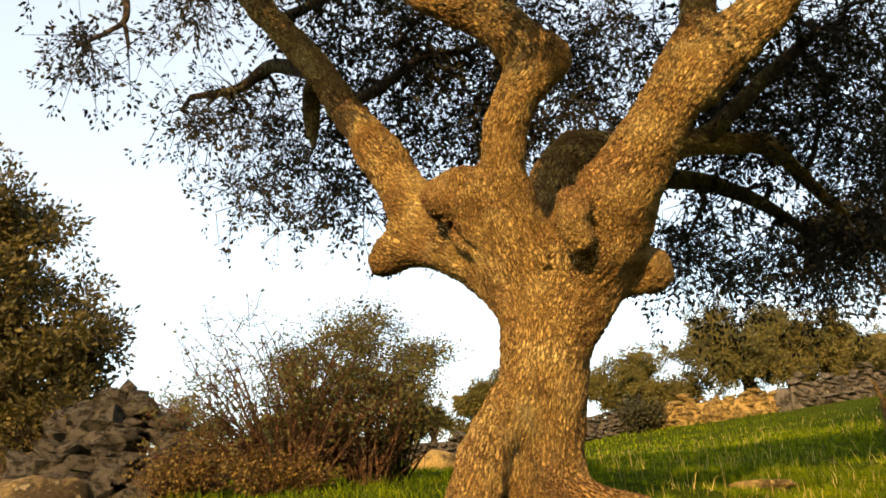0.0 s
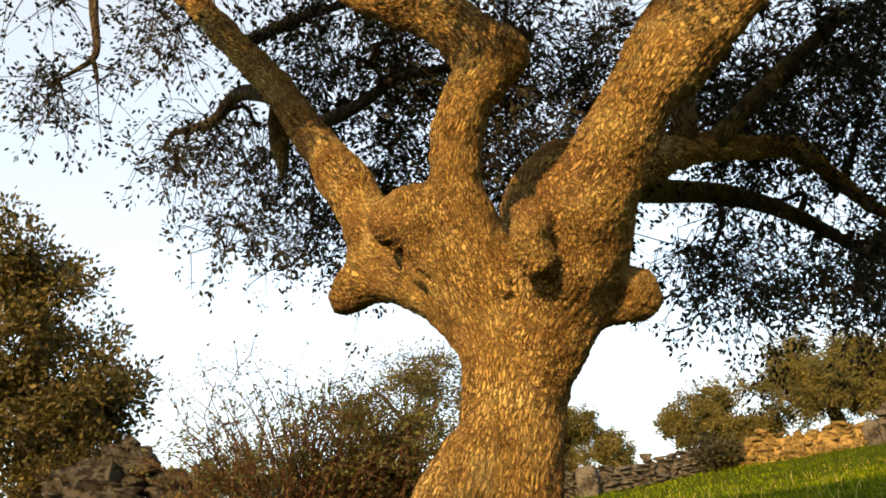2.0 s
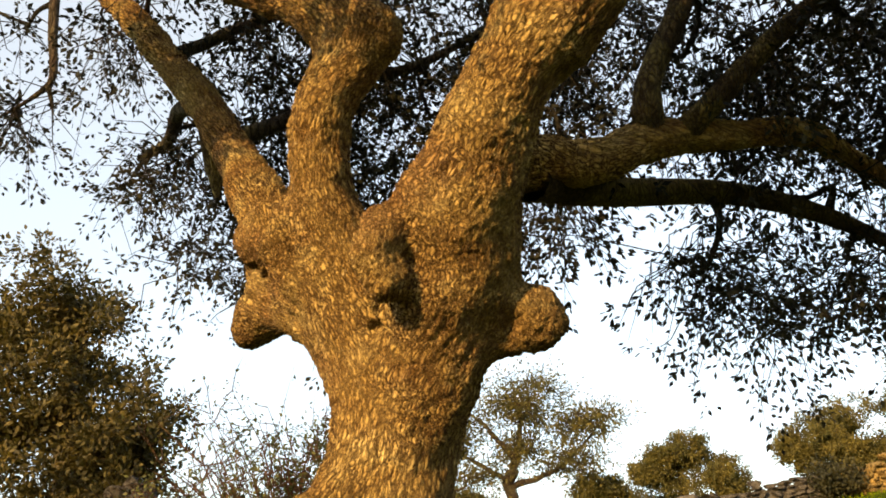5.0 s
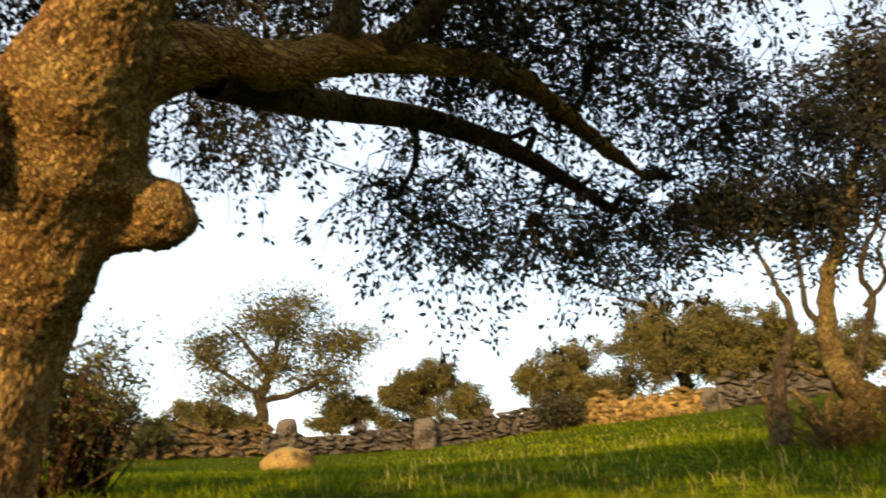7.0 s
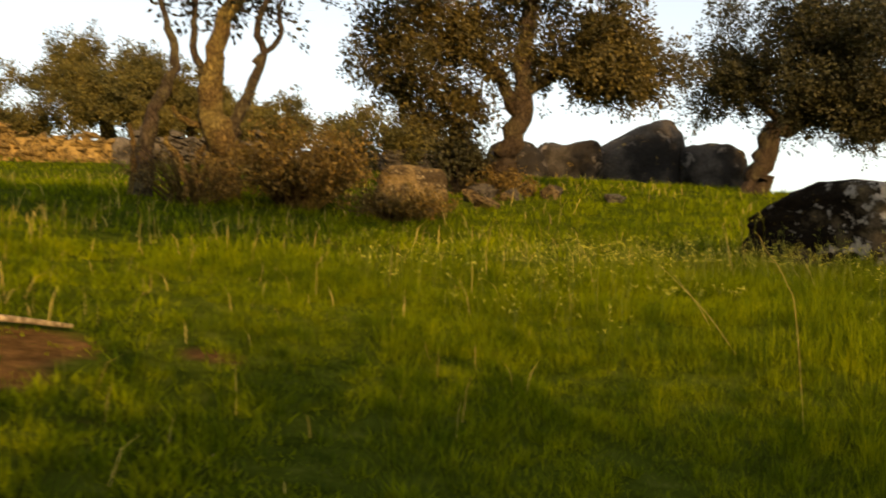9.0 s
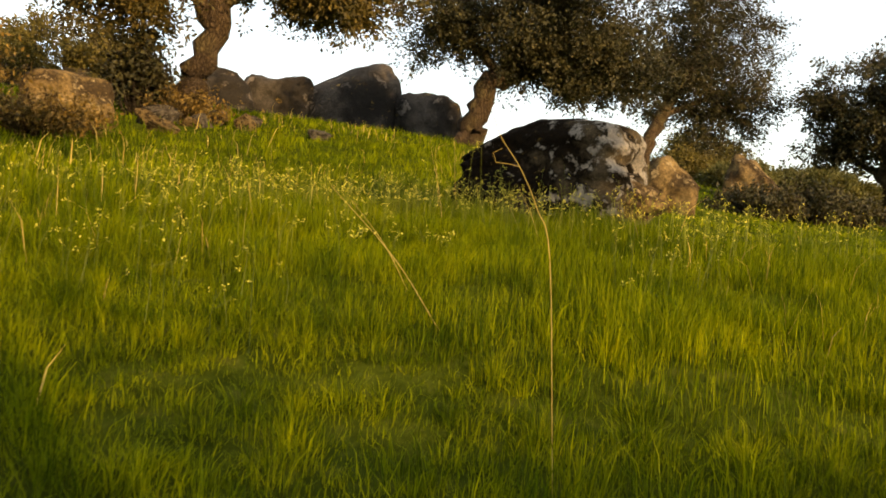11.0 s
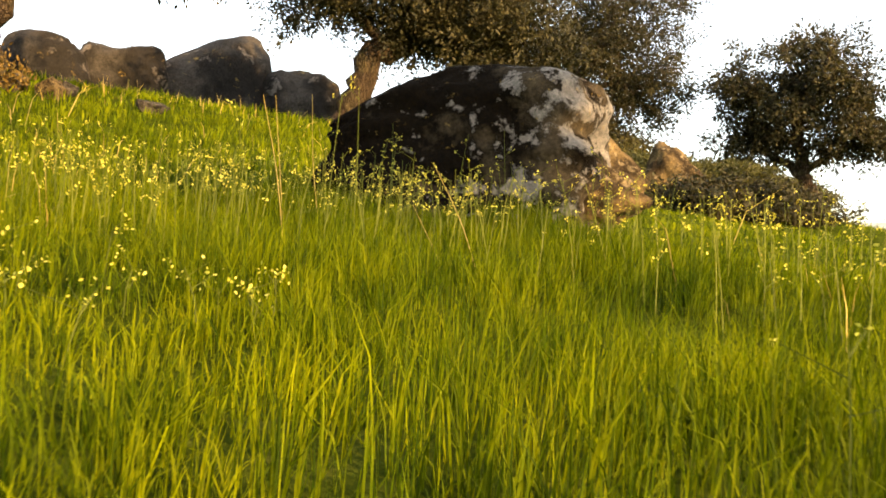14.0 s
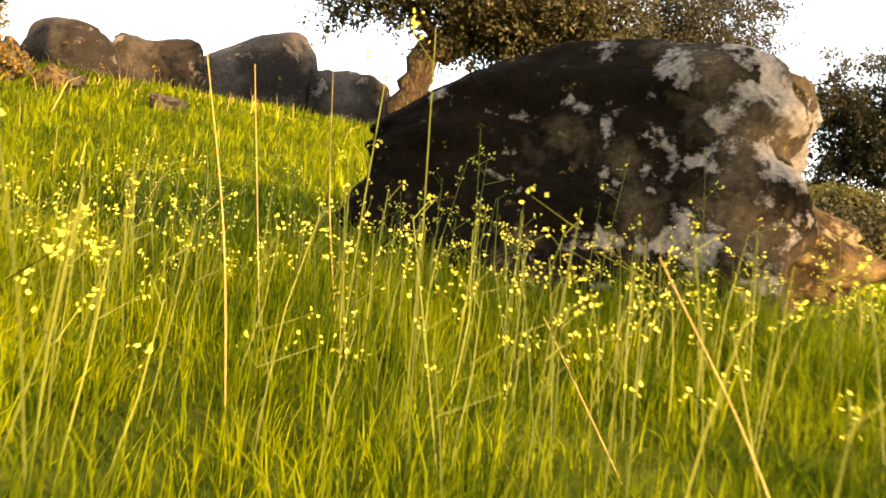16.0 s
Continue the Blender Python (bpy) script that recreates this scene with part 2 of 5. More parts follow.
def mesh_from(name, V, F, mat, smooth=True):
    V = np.ascontiguousarray(V, np.float32)
    me = bpy.data.meshes.new(name)
    if isinstance(F, np.ndarray):
        n, k = F.shape
        me.vertices.add(len(V))
        me.vertices.foreach_set("co", V.ravel())
        me.loops.add(n * k)
        me.loops.foreach_set("vertex_index", np.ascontiguousarray(F, np.int32).ravel())
        me.polygons.add(n)
        me.polygons.foreach_set("loop_start", np.arange(0, n * k, k, dtype=np.int32))
        me.update(calc_edges=True)
    else:
        me.from_pydata(V.tolist(), [], F)
    me.polygons.foreach_set("use_smooth", np.full(len(me.polygons), smooth))
    me.materials.append(mat)
    return me


def thing(name, place, label, category, group="", kind=""):
    ob = new(name)
    ob.empty_display_size = 0.2
    ob.location = place
    ORIGIN[ob.name] = np.array(place, float)
    return tagged(ob, label, category, group, kind)


def part(name, V, F, mat, parent, label="", smooth=True):
    o = ORIGIN[parent.name]
    ob = new(name, mesh_from(name, np.asarray(V) - o, F, mat, smooth))
    ob.parent = parent
    ORIGIN[ob.name] = o
    return tagged(ob, label) if label else ob


def join(pieces):
    Vs, Fs, n = [], [], 0
    for V, F in pieces:
        Vs.append(V)
        Fs.append(F + n)
        n += len(V)
    return np.concatenate(Vs), np.concatenate(Fs)


def spline(points, radii, per=5):
    """Points and radii of a smooth curve through the given ones."""
    P, R = np.asarray(points, float), np.asarray(radii, float)
    Q = np.vstack([2 * P[0] - P[1], P, 2 * P[-1] - P[-2]])
    out, rad = [], []
    for i in range(len(P) - 1):
        a, b, c, d = Q[i : i + 4]
        for u in np.arange(per) / per:
            out.append(0.5 * (2 * b + (c - a) * u + (2 * a - 5 * b + 4 * c - d) * u * u + (3 * b - a - 3 * c + d) * u**3))
            rad.append(R[i] * (1 - u) + R[i + 1] * u)
    return np.array(out + [P[-1]]), np.array(rad + [R[-1]])


def tube(P, R, sides=8, cap=False):
    P = np.asarray(P, float)
    T = np.gradient(P, axis=0)
    T /= np.linalg.norm(T, axis=1, keepdims=True) + 1e-9
    u = np.cross(T[0], (0.3, 0.9, 0.2))
    rings = []
    ang = np.arange(sides) * 2 * np.pi / sides
    for p, t, r in zip(P, T, R):
        u = u - t * (u @ t)
        u /= np.linalg.norm(u) + 1e-9
        w = np.cross(t, u)
        rings.append(p + r * (np.cos(ang)[:, None] * u + np.sin(ang)[:, None] * w))
    V = np.concatenate(rings)
    i, j = np.meshgrid(np.arange(len(P) - 1), np.arange(sides), indexing="ij")
    a, b = i * sides + j, i * sides + (j + 1) % sides
    F = np.stack([a, b, b + sides, a + sides], -1).reshape(-1, 4)
    if not cap:
        return V, F
    faces = F.tolist() + [list(range(sides))[::-1], [len(V) - sides + k for k in range(sides)]]
    return V, faces


def leaves(centres, axes, length, width=0.52, seed=1, spread=0.9, droop=0.0):
    """Diamond leaves with a fold, one at each centre, roughly along the given axes."""
    r = np.random.default_rng(seed)
    n = len(centres)
    d = axes + spread * r.normal(size=(n, 3)) * 0.6
    d[:, 2] -= droop
    d /= np.linalg.norm(d, axis=1, keepdims=True) + 1e-9
    s = np.cross(d, r.normal(size=(n, 3)))
    s /= np.linalg.norm(s, axis=1, keepdims=True) + 1e-9
    up = np.cross(s, d)
    L = (length * r.uniform(0.6, 1.25, n))[:, None]
    mid = centres + d * L * 0.45 - up * L * 0.08
    V = np.stack([centres, mid + s * L * width / 2 + up * L * 0.1, centres + d * L, mid - s * L * width / 2 + up * L * 0.1], 1).reshape(-1, 3)
    return V, np.arange(4 * n).reshape(-1, 4)


def crown(attach, lobes, seed, twigs=9, per_twig=30, leaf=0.055, twig_len=0.4, droop=0.35, r0=0.03, sides=4, shell=0.5, twiggy=True, tuft=6, gather=0.62):
    """Branches that reach from the nearest wood to clusters inside the lobes, with twigs and tufts of leaves: (branch tubes, leaf mesh)."""
    r = np.random.default_rng(seed)
    goals = []
    for cx, cy, cz, rx, ry, rz, n in lobes:
        d = r.normal(size=(n, 3))
        d /= np.linalg.norm(d, axis=1, keepdims=True)
        goals.append(np.array([cx, cy, cz]) + d * (r.uniform(0, 1, (n, 1)) ** shell) * [rx, ry, rz])
    goals = np.concatenate(goals)
    wood = np.asarray(attach, float)
    rest = np.full(len(wood), r0)
    order = np.argsort(np.min(np.linalg.norm(goals[:, None] - wood[None], axis=2), axis=1))
    tubes, centres, axes = [], [], []
    for g in goals[order]:
        dist = np.linalg.norm(wood - g, axis=1)
        k = int(np.argmin(dist))
        a, ra, d = wood[k], rest[k], max(dist[k], 0.05)
        m1 = a + (g - a) * 0.35 + r.normal(size=3) * 0.15 * d + [0, 0, 0.10 * d]
        m2 = a + (g - a) * 0.7 + r.normal(size=3) * 0.17 * d + [0, 0, 0.12 * d]
        P, R = spline([a, m1, m2, g], [ra * 0.8, ra * 0.62, ra * 0.5, max(ra * 0.4, r0 * 0.16)], 3)
        tubes.append(tube(P, R, sides))
        wood = np.vstack([wood, P[2:]])
        rest = np.r_[rest, R[2:]]
        for _ in range(twigs):
            d = r.normal(size=3)
            d[2] = d[2] * 0.6 - droop
            d /= np.linalg.norm(d)
            ln = twig_len * r.uniform(0.5, 1.3)
            b = P[r.integers(3, len(P))]
            bend = b + d * ln * 0.5 + r.normal(size=3) * ln * 0.22 + [0, 0, 0.1 * ln]
            end = b + d * ln + [0, 0, -droop * ln * 0.6]
            if twiggy:
                tubes.append(tube([b, bend, end], [r0 * 0.16, r0 * 0.12, r0 * 0.05], 3))
            m = max(1, round(per_twig / tuft))  # leaves sit in tufts along the twig, with gaps between them
            u = np.clip(1 - np.abs(r.normal(size=m)) * 0.42, 0.08, 1)
            u[0] = 1.0
            u = u[:, None]
            c = np.where(u < 0.5, b + (bend - b) * u * 2, bend + (end - bend) * (u * 2 - 1))
            c = np.repeat(c + r.normal(size=c.shape) * ln * 0.09, tuft, 0)
            spray = r.normal(size=c.shape)
            centres.append(c + spray * leaf * gather)
            axes.append(d + spray * 0.8)
    return join(tubes), leaves(np.concatenate(centres), np.concatenate(axes), leaf, seed=seed, droop=droop * 0.5)


# ---- ground ----
HOLLOWS = ((7, 5.5, 2.6, -0.661), (13, 8.5, 3, -0.116), (2, 5, 3, 0.067), (9, 12, 4, -0.444), (20, 8, 5, 0.055),
           (22, 20, 7, 0.302), (14, 13, 4, -0.233), (4, 28, 8, -1.169), (30, 10, 8, 0.219), (20.3, 8.6, 3.6, -0.34))


def gz(x, y):
    """Height of the hillside."""
    x, y = np.asarray(x, float), np.asarray(y, float)
    up = np.where(y < 35, y, 35 + (y - 35) * 0.1)
    z = -0.737 + 0.024 * x + 0.131 * up
    for cx, cy, s, h in HOLLOWS:
        z = z + h * np.exp(-((x - cx) ** 2 + (y - cy) ** 2) / (2 * s * s))
    far = np.hypot(x - 10, y - 15)
    f = np.clip((far - 42) / 110, 0, 1)
    f = f * f * (3 - 2 * f)
    z = z * (1 - f) + (-14 + 3 * np.sin(x * 0.011) + 3 * np.sin(y * 0.013 + 1)) * f
    near = np.clip(1 - far / 60, 0, 1)
    return z + near * (0.025 * np.sin(1.9 * x + 0.7 * y) * np.sin(1.3 * y - 0.4 * x) + 0.015 * np.sin(4.1 * x + 2.0) * np.sin(3.7 * y))


def on_ground(x, y, lift=0.0):
    return (x, y, float(gz(x, y)) + lift)


g1 = np.linspace(-1, 1, 260)
stretch = np.sign(g1) * (28 * np.abs(g1) + 3000 * np.abs(g1) ** 7)
GX, GY = np.meshgrid(8 + stretch, 10 + stretch, indexing="ij")
V = np.stack([GX, GY, gz(GX, GY)], -1).reshape(-1, 3)
i, j = np.meshgrid(np.arange(259), np.arange(259), indexing="ij")
a = i * 260 + j
ground = new("ground", mesh_from("ground", V, np.stack([a, a + 260, a + 261, a + 1], -1).reshape(-1, 4), SOIL))
tagged(ground, "grassy hillside with bare brown earth patches", "ground", kind="structure")

ang = np.linspace(0, 2 * np.pi, 181)[:-1]
ridge = 52 + 16 * np.sin(3 * ang + 1) + 9 * np.sin(7 * ang) + 5 * np.sin(17 * ang + 2) + 2 * np.sin(41 * ang)
rings = [np.stack([10 + np.cos(ang) * q, 15 + np.sin(ang) * q, -22 + (ridge + 22) * u], 1) for q, u in ((700, 0.0), (850, 0.45), (980, 0.85), (1060, 1.0), (1300, 0.7))]
k = np.arange(180)
F = np.concatenate([np.stack([k + 180 * m, (k + 1) % 180 + 180 * m, (k + 1) % 180 + 180 * (m + 1), k + 180 * (m + 1)], 1) for m in range(4)])
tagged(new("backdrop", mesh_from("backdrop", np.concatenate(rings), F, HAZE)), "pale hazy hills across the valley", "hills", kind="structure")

# ---- the old oak ----
oak = thing("oak_tree", on_ground(1.95, 6.15), "old gnarled holm oak with thick knobbly golden-brown trunk", "tree")
BOUGHS = {
    "trunk": ([(1.9, 6.2, -0.25), (1.9, 6.2, 0.05), (1.93, 6.2, 0.42), (2.0, 6.2, 0.78), (2.07, 6.2, 1.15), (2.12, 6.18, 1.42), (2.16, 6.12, 1.65)],
              [0.40, 0.345, 0.31, 0.30, 0.295, 0.30, 0.26]),
    "left": ([(2.05, 6.2, 1.35), (1.62, 6.45, 1.88), (1.22, 6.7, 2.33), (0.94, 6.9, 2.9), (0.62, 7.05, 3.42), (0.38, 7.05, 3.85), (0.05, 7.12, 4.3), (-0.35, 7.2, 4.85), (-0.9, 7.3, 5.5)],
             [0.18, 0.22, 0.215, 0.18, 0.15, 0.14, 0.13, 0.115, 0.09]),
    "stub": ([(0.92, 6.88, 1.99), (1.08, 6.8, 2.04), (1.35, 6.6, 1.99), (1.66, 6.4, 1.82), (1.98, 6.25, 1.45)], [0.105, 0.135, 0.16, 0.19, 0.22]),
    "shoulder": ([(1.62, 6.05, 2.13), (1.74, 6.08, 1.9), (1.92, 6.1, 1.55), (2.02, 6.15, 1.15)], [0.15, 0.18, 0.2, 0.18]),
    "middle": ([(2.08, 6.12, 1.35), (1.93, 6.0, 1.85), (1.86, 5.8, 2.25), (1.94, 5.66, 2.57), (2.1, 5.62, 2.89), (1.9, 5.62, 3.24), (1.5, 5.7, 3.54), (1.0, 5.85, 4.0), (0.5, 6.1, 4.7)],
               [0.22, 0.22, 0.155, 0.14, 0.17, 0.165, 0.155, 0.135, 0.10]),
    "right": ([(2.1, 6.15, 0.95), (2.25, 6.05, 1.32), (2.47, 5.87, 1.7), (2.65, 5.6, 2.02), (2.87, 5.42, 2.35), (3.07, 5.4, 2.62), (3.22, 5.38, 2.8)],
              [0.17, 0.24, 0.285, 0.235, 0.195, 0.195, 0.165]),
    "right_a": ([(3.05, 5.4, 2.6), (3.14, 5.45, 2.85), (3.21, 5.5, 3.11), (3.25, 5.6, 3.7), (3.1, 5.8, 4.6)], [0.15, 0.135, 0.12, 0.11, 0.08]),
    "right_b": ([(3.1, 5.4, 2.55), (3.44, 5.3, 2.84), (3.72, 5.2, 3.11), (4.1, 5.05, 3.6), (4.6, 4.9, 4.3), (5.3, 4.6, 4.8), (6.2, 4.3, 4.9), (7.2, 4.6, 4.7)], [0.18, 0.155, 0.14, 0.12, 0.10, 0.08, 0.06, 0.04]),
    "back": ([(2.12, 6.3, 1.55), (2.2, 6.5, 2.02), (2.28, 6.7, 2.45), (2.5, 6.85, 2.74), (2.8, 6.98, 2.8), (3.08, 7.1, 2.79), (3.44, 7.3, 2.97), (3.92, 7.6, 3.06), (4.47, 8.1, 3.2), (4.96, 8.8, 3.15), (5.6, 9.4, 2.9)],
             [0.19, 0.19, 0.19, 0.195, 0.17, 0.145, 0.125, 0.105, 0.085, 0.07, 0.04]),
    "root": ([(1.98, 6.12, 1.05), (1.79, 5.9, 0.74), (1.6, 5.68, 0.36), (1.46, 5.5, 0.0), (1.3, 5.32, -0.25)], [0.10, 0.12, 0.15, 0.15, 0.12]),
    "root_a": ([(2.0, 6.15, 0.25), (2.2, 6.0, 0.1), (2.5, 5.88, -0.03), (2.85, 5.8, -0.16)], [0.12, 0.13, 0.13, 0.10]),
    "back_a": ([(3.42, 7.28, 2.95), (3.44, 7.2, 3.13), (3.49, 7.2, 3.36), (3.76, 7.3, 3.92), (4.0, 7.4, 4.7)], [0.11, 0.10, 0.08, 0.08, 0.05]),
    "back_b": ([(3.6, 7.4, 3.0), (3.8, 7.33, 3.13), (4.29, 7.4, 3.58), (4.9, 7.6, 4.1)], [0.10, 0.08, 0.07, 0.05]),
    "back_c": ([(2.7, 6.95, 2.68), (3.15, 7.7, 2.85), (3.9, 8.4, 3.01), (4.61, 9.0, 2.95), (5.4, 9.7, 2.7)], [0.15, 0.105, 0.09, 0.07, 0.04]),
    # unseen bough added to carry the forward shading lobes
    "front": ([(3.2, 5.7, 4.1), (3.05, 5.2, 4.9), (2.8, 4.6, 5.6), (2.4, 4.0, 6.0)], [0.09, 0.08, 0.06, 0.04]),
    "left_a": ([(0.62, 7.05, 3.45), (0.80, 7.3, 3.66), (0.95, 7.5, 3.86), (1.25, 7.9, 4.31), (1.7, 8.2, 4.55), (2.3, 8.5, 5.0)], [0.07, 0.06, 0.055, 0.045, 0.04, 0.025]),
    "left_b": ([(0.36, 7.1, 3.82), (0.1, 7.4, 4.05), (-0.16, 7.6, 4.18), (-0.59, 8.1, 4.26), (-1.22, 8.6, 4.49)], [0.09, 0.075, 0.065, 0.05, 0.03]),
    "left_c": ([(0.02, 7.12, 4.35), (0.18, 7.4, 4.62), (0.35, 7.6, 4.86), (0.72, 8.1, 5.33), (1.2, 8.5, 5.7)], [0.055, 0.05, 0.045, 0.04, 0.025]),
    "left_d": ([(-0.7, 7.25, 5.25), (-1.2, 7.5, 5.95), (-1.65, 7.75, 6.0), (-1.68, 7.8, 5.5), (-1.62, 7.8, 5.0), (-1.8, 7.8, 4.84), (-2.15, 7.8, 4.7)], [0.07, 0.06, 0.05, 0.045, 0.034, 0.022, 0.01]),
    "snag": ([(0.40, 7.12, 3.78), (0.30, 7.35, 3.72), (0.27, 7.48, 3.52), (0.28, 7.5, 3.28)], [0.085, 0.09, 0.08, 0.02]),
}
STEM = ("trunk", "left", "stub", "shoulder", "middle", "right", "right_a", "right_b", "back", "root", "root_a")
KNOBS = (  # centre and radius of the burls that swell the trunk
    ((1.57, 6.0, 2.17), 0.165), ((1.43, 6.02, 2.13), 0.125), ((1.70, 5.90, 2.13), 0.11), ((1.60, 5.93, 2.05), 0.11), ((1.64, 6.05, 1.90), 0.16), ((2.40, 5.76, 1.56), 0.15),
    ((2.27, 5.53, 1.85), 0.10), ((2.24, 5.45, 1.73), 0.105), ((2.28, 5.50, 1.61), 0.09), ((2.45, 5.6, 1.95), 0.13),
    ((2.52, 6.02, 1.46), 0.115), ((2.67, 6.04, 1.47), 0.09), ((2.82, 6.05, 1.50), 0.125), ((2.80, 5.98, 1.56), 0.075),
    ((2.23, 5.62, 2.92), 0.14), ((1.68, 6.2, 0.42), 0.15), ((1.80, 5.95, 0.50), 0.17), ((1.74, 5.88, 0.18), 0.21), ((1.90, 6.0, 0.75), 0.15), ((1.95, 5.85, 0.0), 0.16), ((0.99, 6.85, 2.03), 0.125), ((1.15, 6.75, 2.18), 0.155),
)


FOLDS = (  # ends, depth and width of the creases where limbs meet
    (Vector((1.42, 6.02, 1.96)), Vector((1.56, 5.98, 1.75)), 0.06, 0.04), (Vector((1.56, 5.98, 1.75)), Vector((1.67, 5.95, 1.64)), 0.03, 0.04),
    (Vector((2.13, 5.72, 1.72)), Vector((2.12, 5.76, 1.5)), 0.04, 0.045),
)


def wood_field(Q):
    """Distance to the melted limbs, and for each point the place along its own limb."""
    best, dist, flow = np.full(len(Q), 9.0), [], np.zeros((len(Q), 3))
    for k, name in enumerate(STEM):
        P, R = spline(*BOUGHS[name], 4)
        run = np.r_[0, np.cumsum(np.linalg.norm(np.diff(P, axis=0), axis=1))]
        near, away, along = np.full(len(Q), 9.0), np.zeros((len(Q), 3)), np.zeros(len(Q))
        for i in range(len(P) - 1):
            e = P[i + 1] - P[i]
            u = np.clip((Q - P[i]) @ e / (e @ e), 0, 1)
            v = Q - P[i] - u[:, None] * e
            d = np.linalg.norm(v, axis=1) - R[i] - u * (R[i + 1] - R[i])
            m = d < near
            near[m], away[m], along[m] = d[m], v[m], (run[i] + u * (run[i + 1] - run[i]))[m]
        dist.append(near)
        m = near < best
        best[m] = near[m]
        away[:, 2] += along * 0.55 + k * 3.1
        flow[m] = away[m]
    for c, r in KNOBS:
        dist.append(np.linalg.norm(Q - np.array(c), axis=1) - r)
    D = np.stack(dist)
    low = D.min(0)
    melt = 0.04
    return low - melt * np.log(np.exp((low - D) / melt).sum(0)), flow


def oak_wood():
    V, F = [], []

    def add(v, f):
        n = len(V)
        V.extend(v.tolist())
        F.extend([[k + n for k in face] for face in f])

    for name in STEM:
        P, R = spline(*BOUGHS[name], 4)
        add(*tube(P, R + 0.02, 20, True))
    ball = bmesh.new()
    bmesh.ops.create_icosphere(ball, subdivisions=3, radius=1)
    bv = np.array([v.co[:] for v in ball.verts])
    bf = [[v.index for v in f.verts] for f in ball.faces]
    ball.free()
    for c, r in KNOBS:
        add(bv * (r + 0.02) + c, bf)
    raw = new("raw", bpy.data.meshes.new("raw"))
    raw.data.from_pydata(V, [], F)
    mod = raw.modifiers.new("melt", "REMESH")
    mod.mode, mod.voxel_size, mod.use_smooth_shade = "VOXEL", 0.0138, True
    soft = raw.modifiers.new("soft", "SMOOTH")
    soft.factor, soft.iterations = 0.5, 6
    deps = bpy.context.evaluated_depsgraph_get()
    me = bpy.data.meshes.new_from_object(raw.evaluated_get(deps))
    bpy.data.objects.remove(raw)
    co = np.empty(len(me.vertices) * 3, np.float32)
    no = np.empty(len(me.vertices) * 3, np.float32)
    me.vertices.foreach_get("co", co)
    me.vertices.foreach_get("normal", no)
    co, no = co.reshape(-1, 3).astype(float), no.reshape(-1, 3).astype(float)
    for _ in range(3):  # draw the skin out to where the limbs melt together
        d, flow = wood_field(co)
        co -= no * np.clip(d, -0.06, 0.06)[:, None] * 0.9
        me.vertices.foreach_set("co", co.astype(np.float32).ravel())
        me.update()
        n2 = np.empty(len(me.vertices) * 3, np.float32)
        me.vertices.foreach_get("normal", n2)
        no = n2.reshape(-1, 3).astype(float)
    push = np.empty(len(co))
    for k, (p, fl) in enumerate(zip(co, flow)):
        q, w = Vector(p), Vector(fl)
        w = w + noise.noise_vector(q * 5) * 0.016
        near = noise.voronoi(w * 30 + noise.noise_vector(w * 20) * 0.4)[0]
        furrow = min(1.0, (near[1] - near[0]) * 1.9)
        push[k] = noise.noise(q * 2.6) * 0.024 + noise.noise(q * 6.0) * 0.018 + noise.noise(w * 14) * 0.010 + (furrow - 0.8) * 0.010 + noise.noise(w * 45) * 0.007
        d = (q - Vector((1.56, 5.82, 2.13))).length  # folded scar of a lost limb
        push[k] += (0.03 * math.exp(-(((d - 0.085) / 0.04) ** 2)) - 0.05 * math.exp(-((d / 0.05) ** 2))) * (0.75 + 0.5 * noise.noise(q * 9))
        d = (q - Vector((2.10, 5.78, 1.56))).length  # hollow beside the burl
        push[k] -= 0.06 * math.exp(-((d / 0.06) ** 2))
        for a, b, deep, wide in FOLDS:
            u = min(1.0, max(0.0, (q - a).dot(b - a) / (b - a).length_squared))
            d = (q - a - (b - a) * u).length + 0.02 * noise.noise(q * 8)
            push[k] -= deep * math.exp(-((d / wide) ** 2))
    co += no * push[:, None]
    me.vertices.foreach_set("co", (co - ORIGIN[oak.name]).astype(np.float32).ravel())
    me.attributes.new("flow", "FLOAT_VECTOR", "POINT").data.foreach_set("vector", flow.astype(np.float32).ravel())
    me.polygons.foreach_set("use_smooth", np.full(len(me.polygons), True))
    me.materials.clear()
    me.materials.append(BARK)
    me.update()
    me.name = "trunk"
    ob = new("trunk", me)
    ob.parent = oak
    ORIGIN[ob.name] = ORIGIN[oak.name]
    return ob


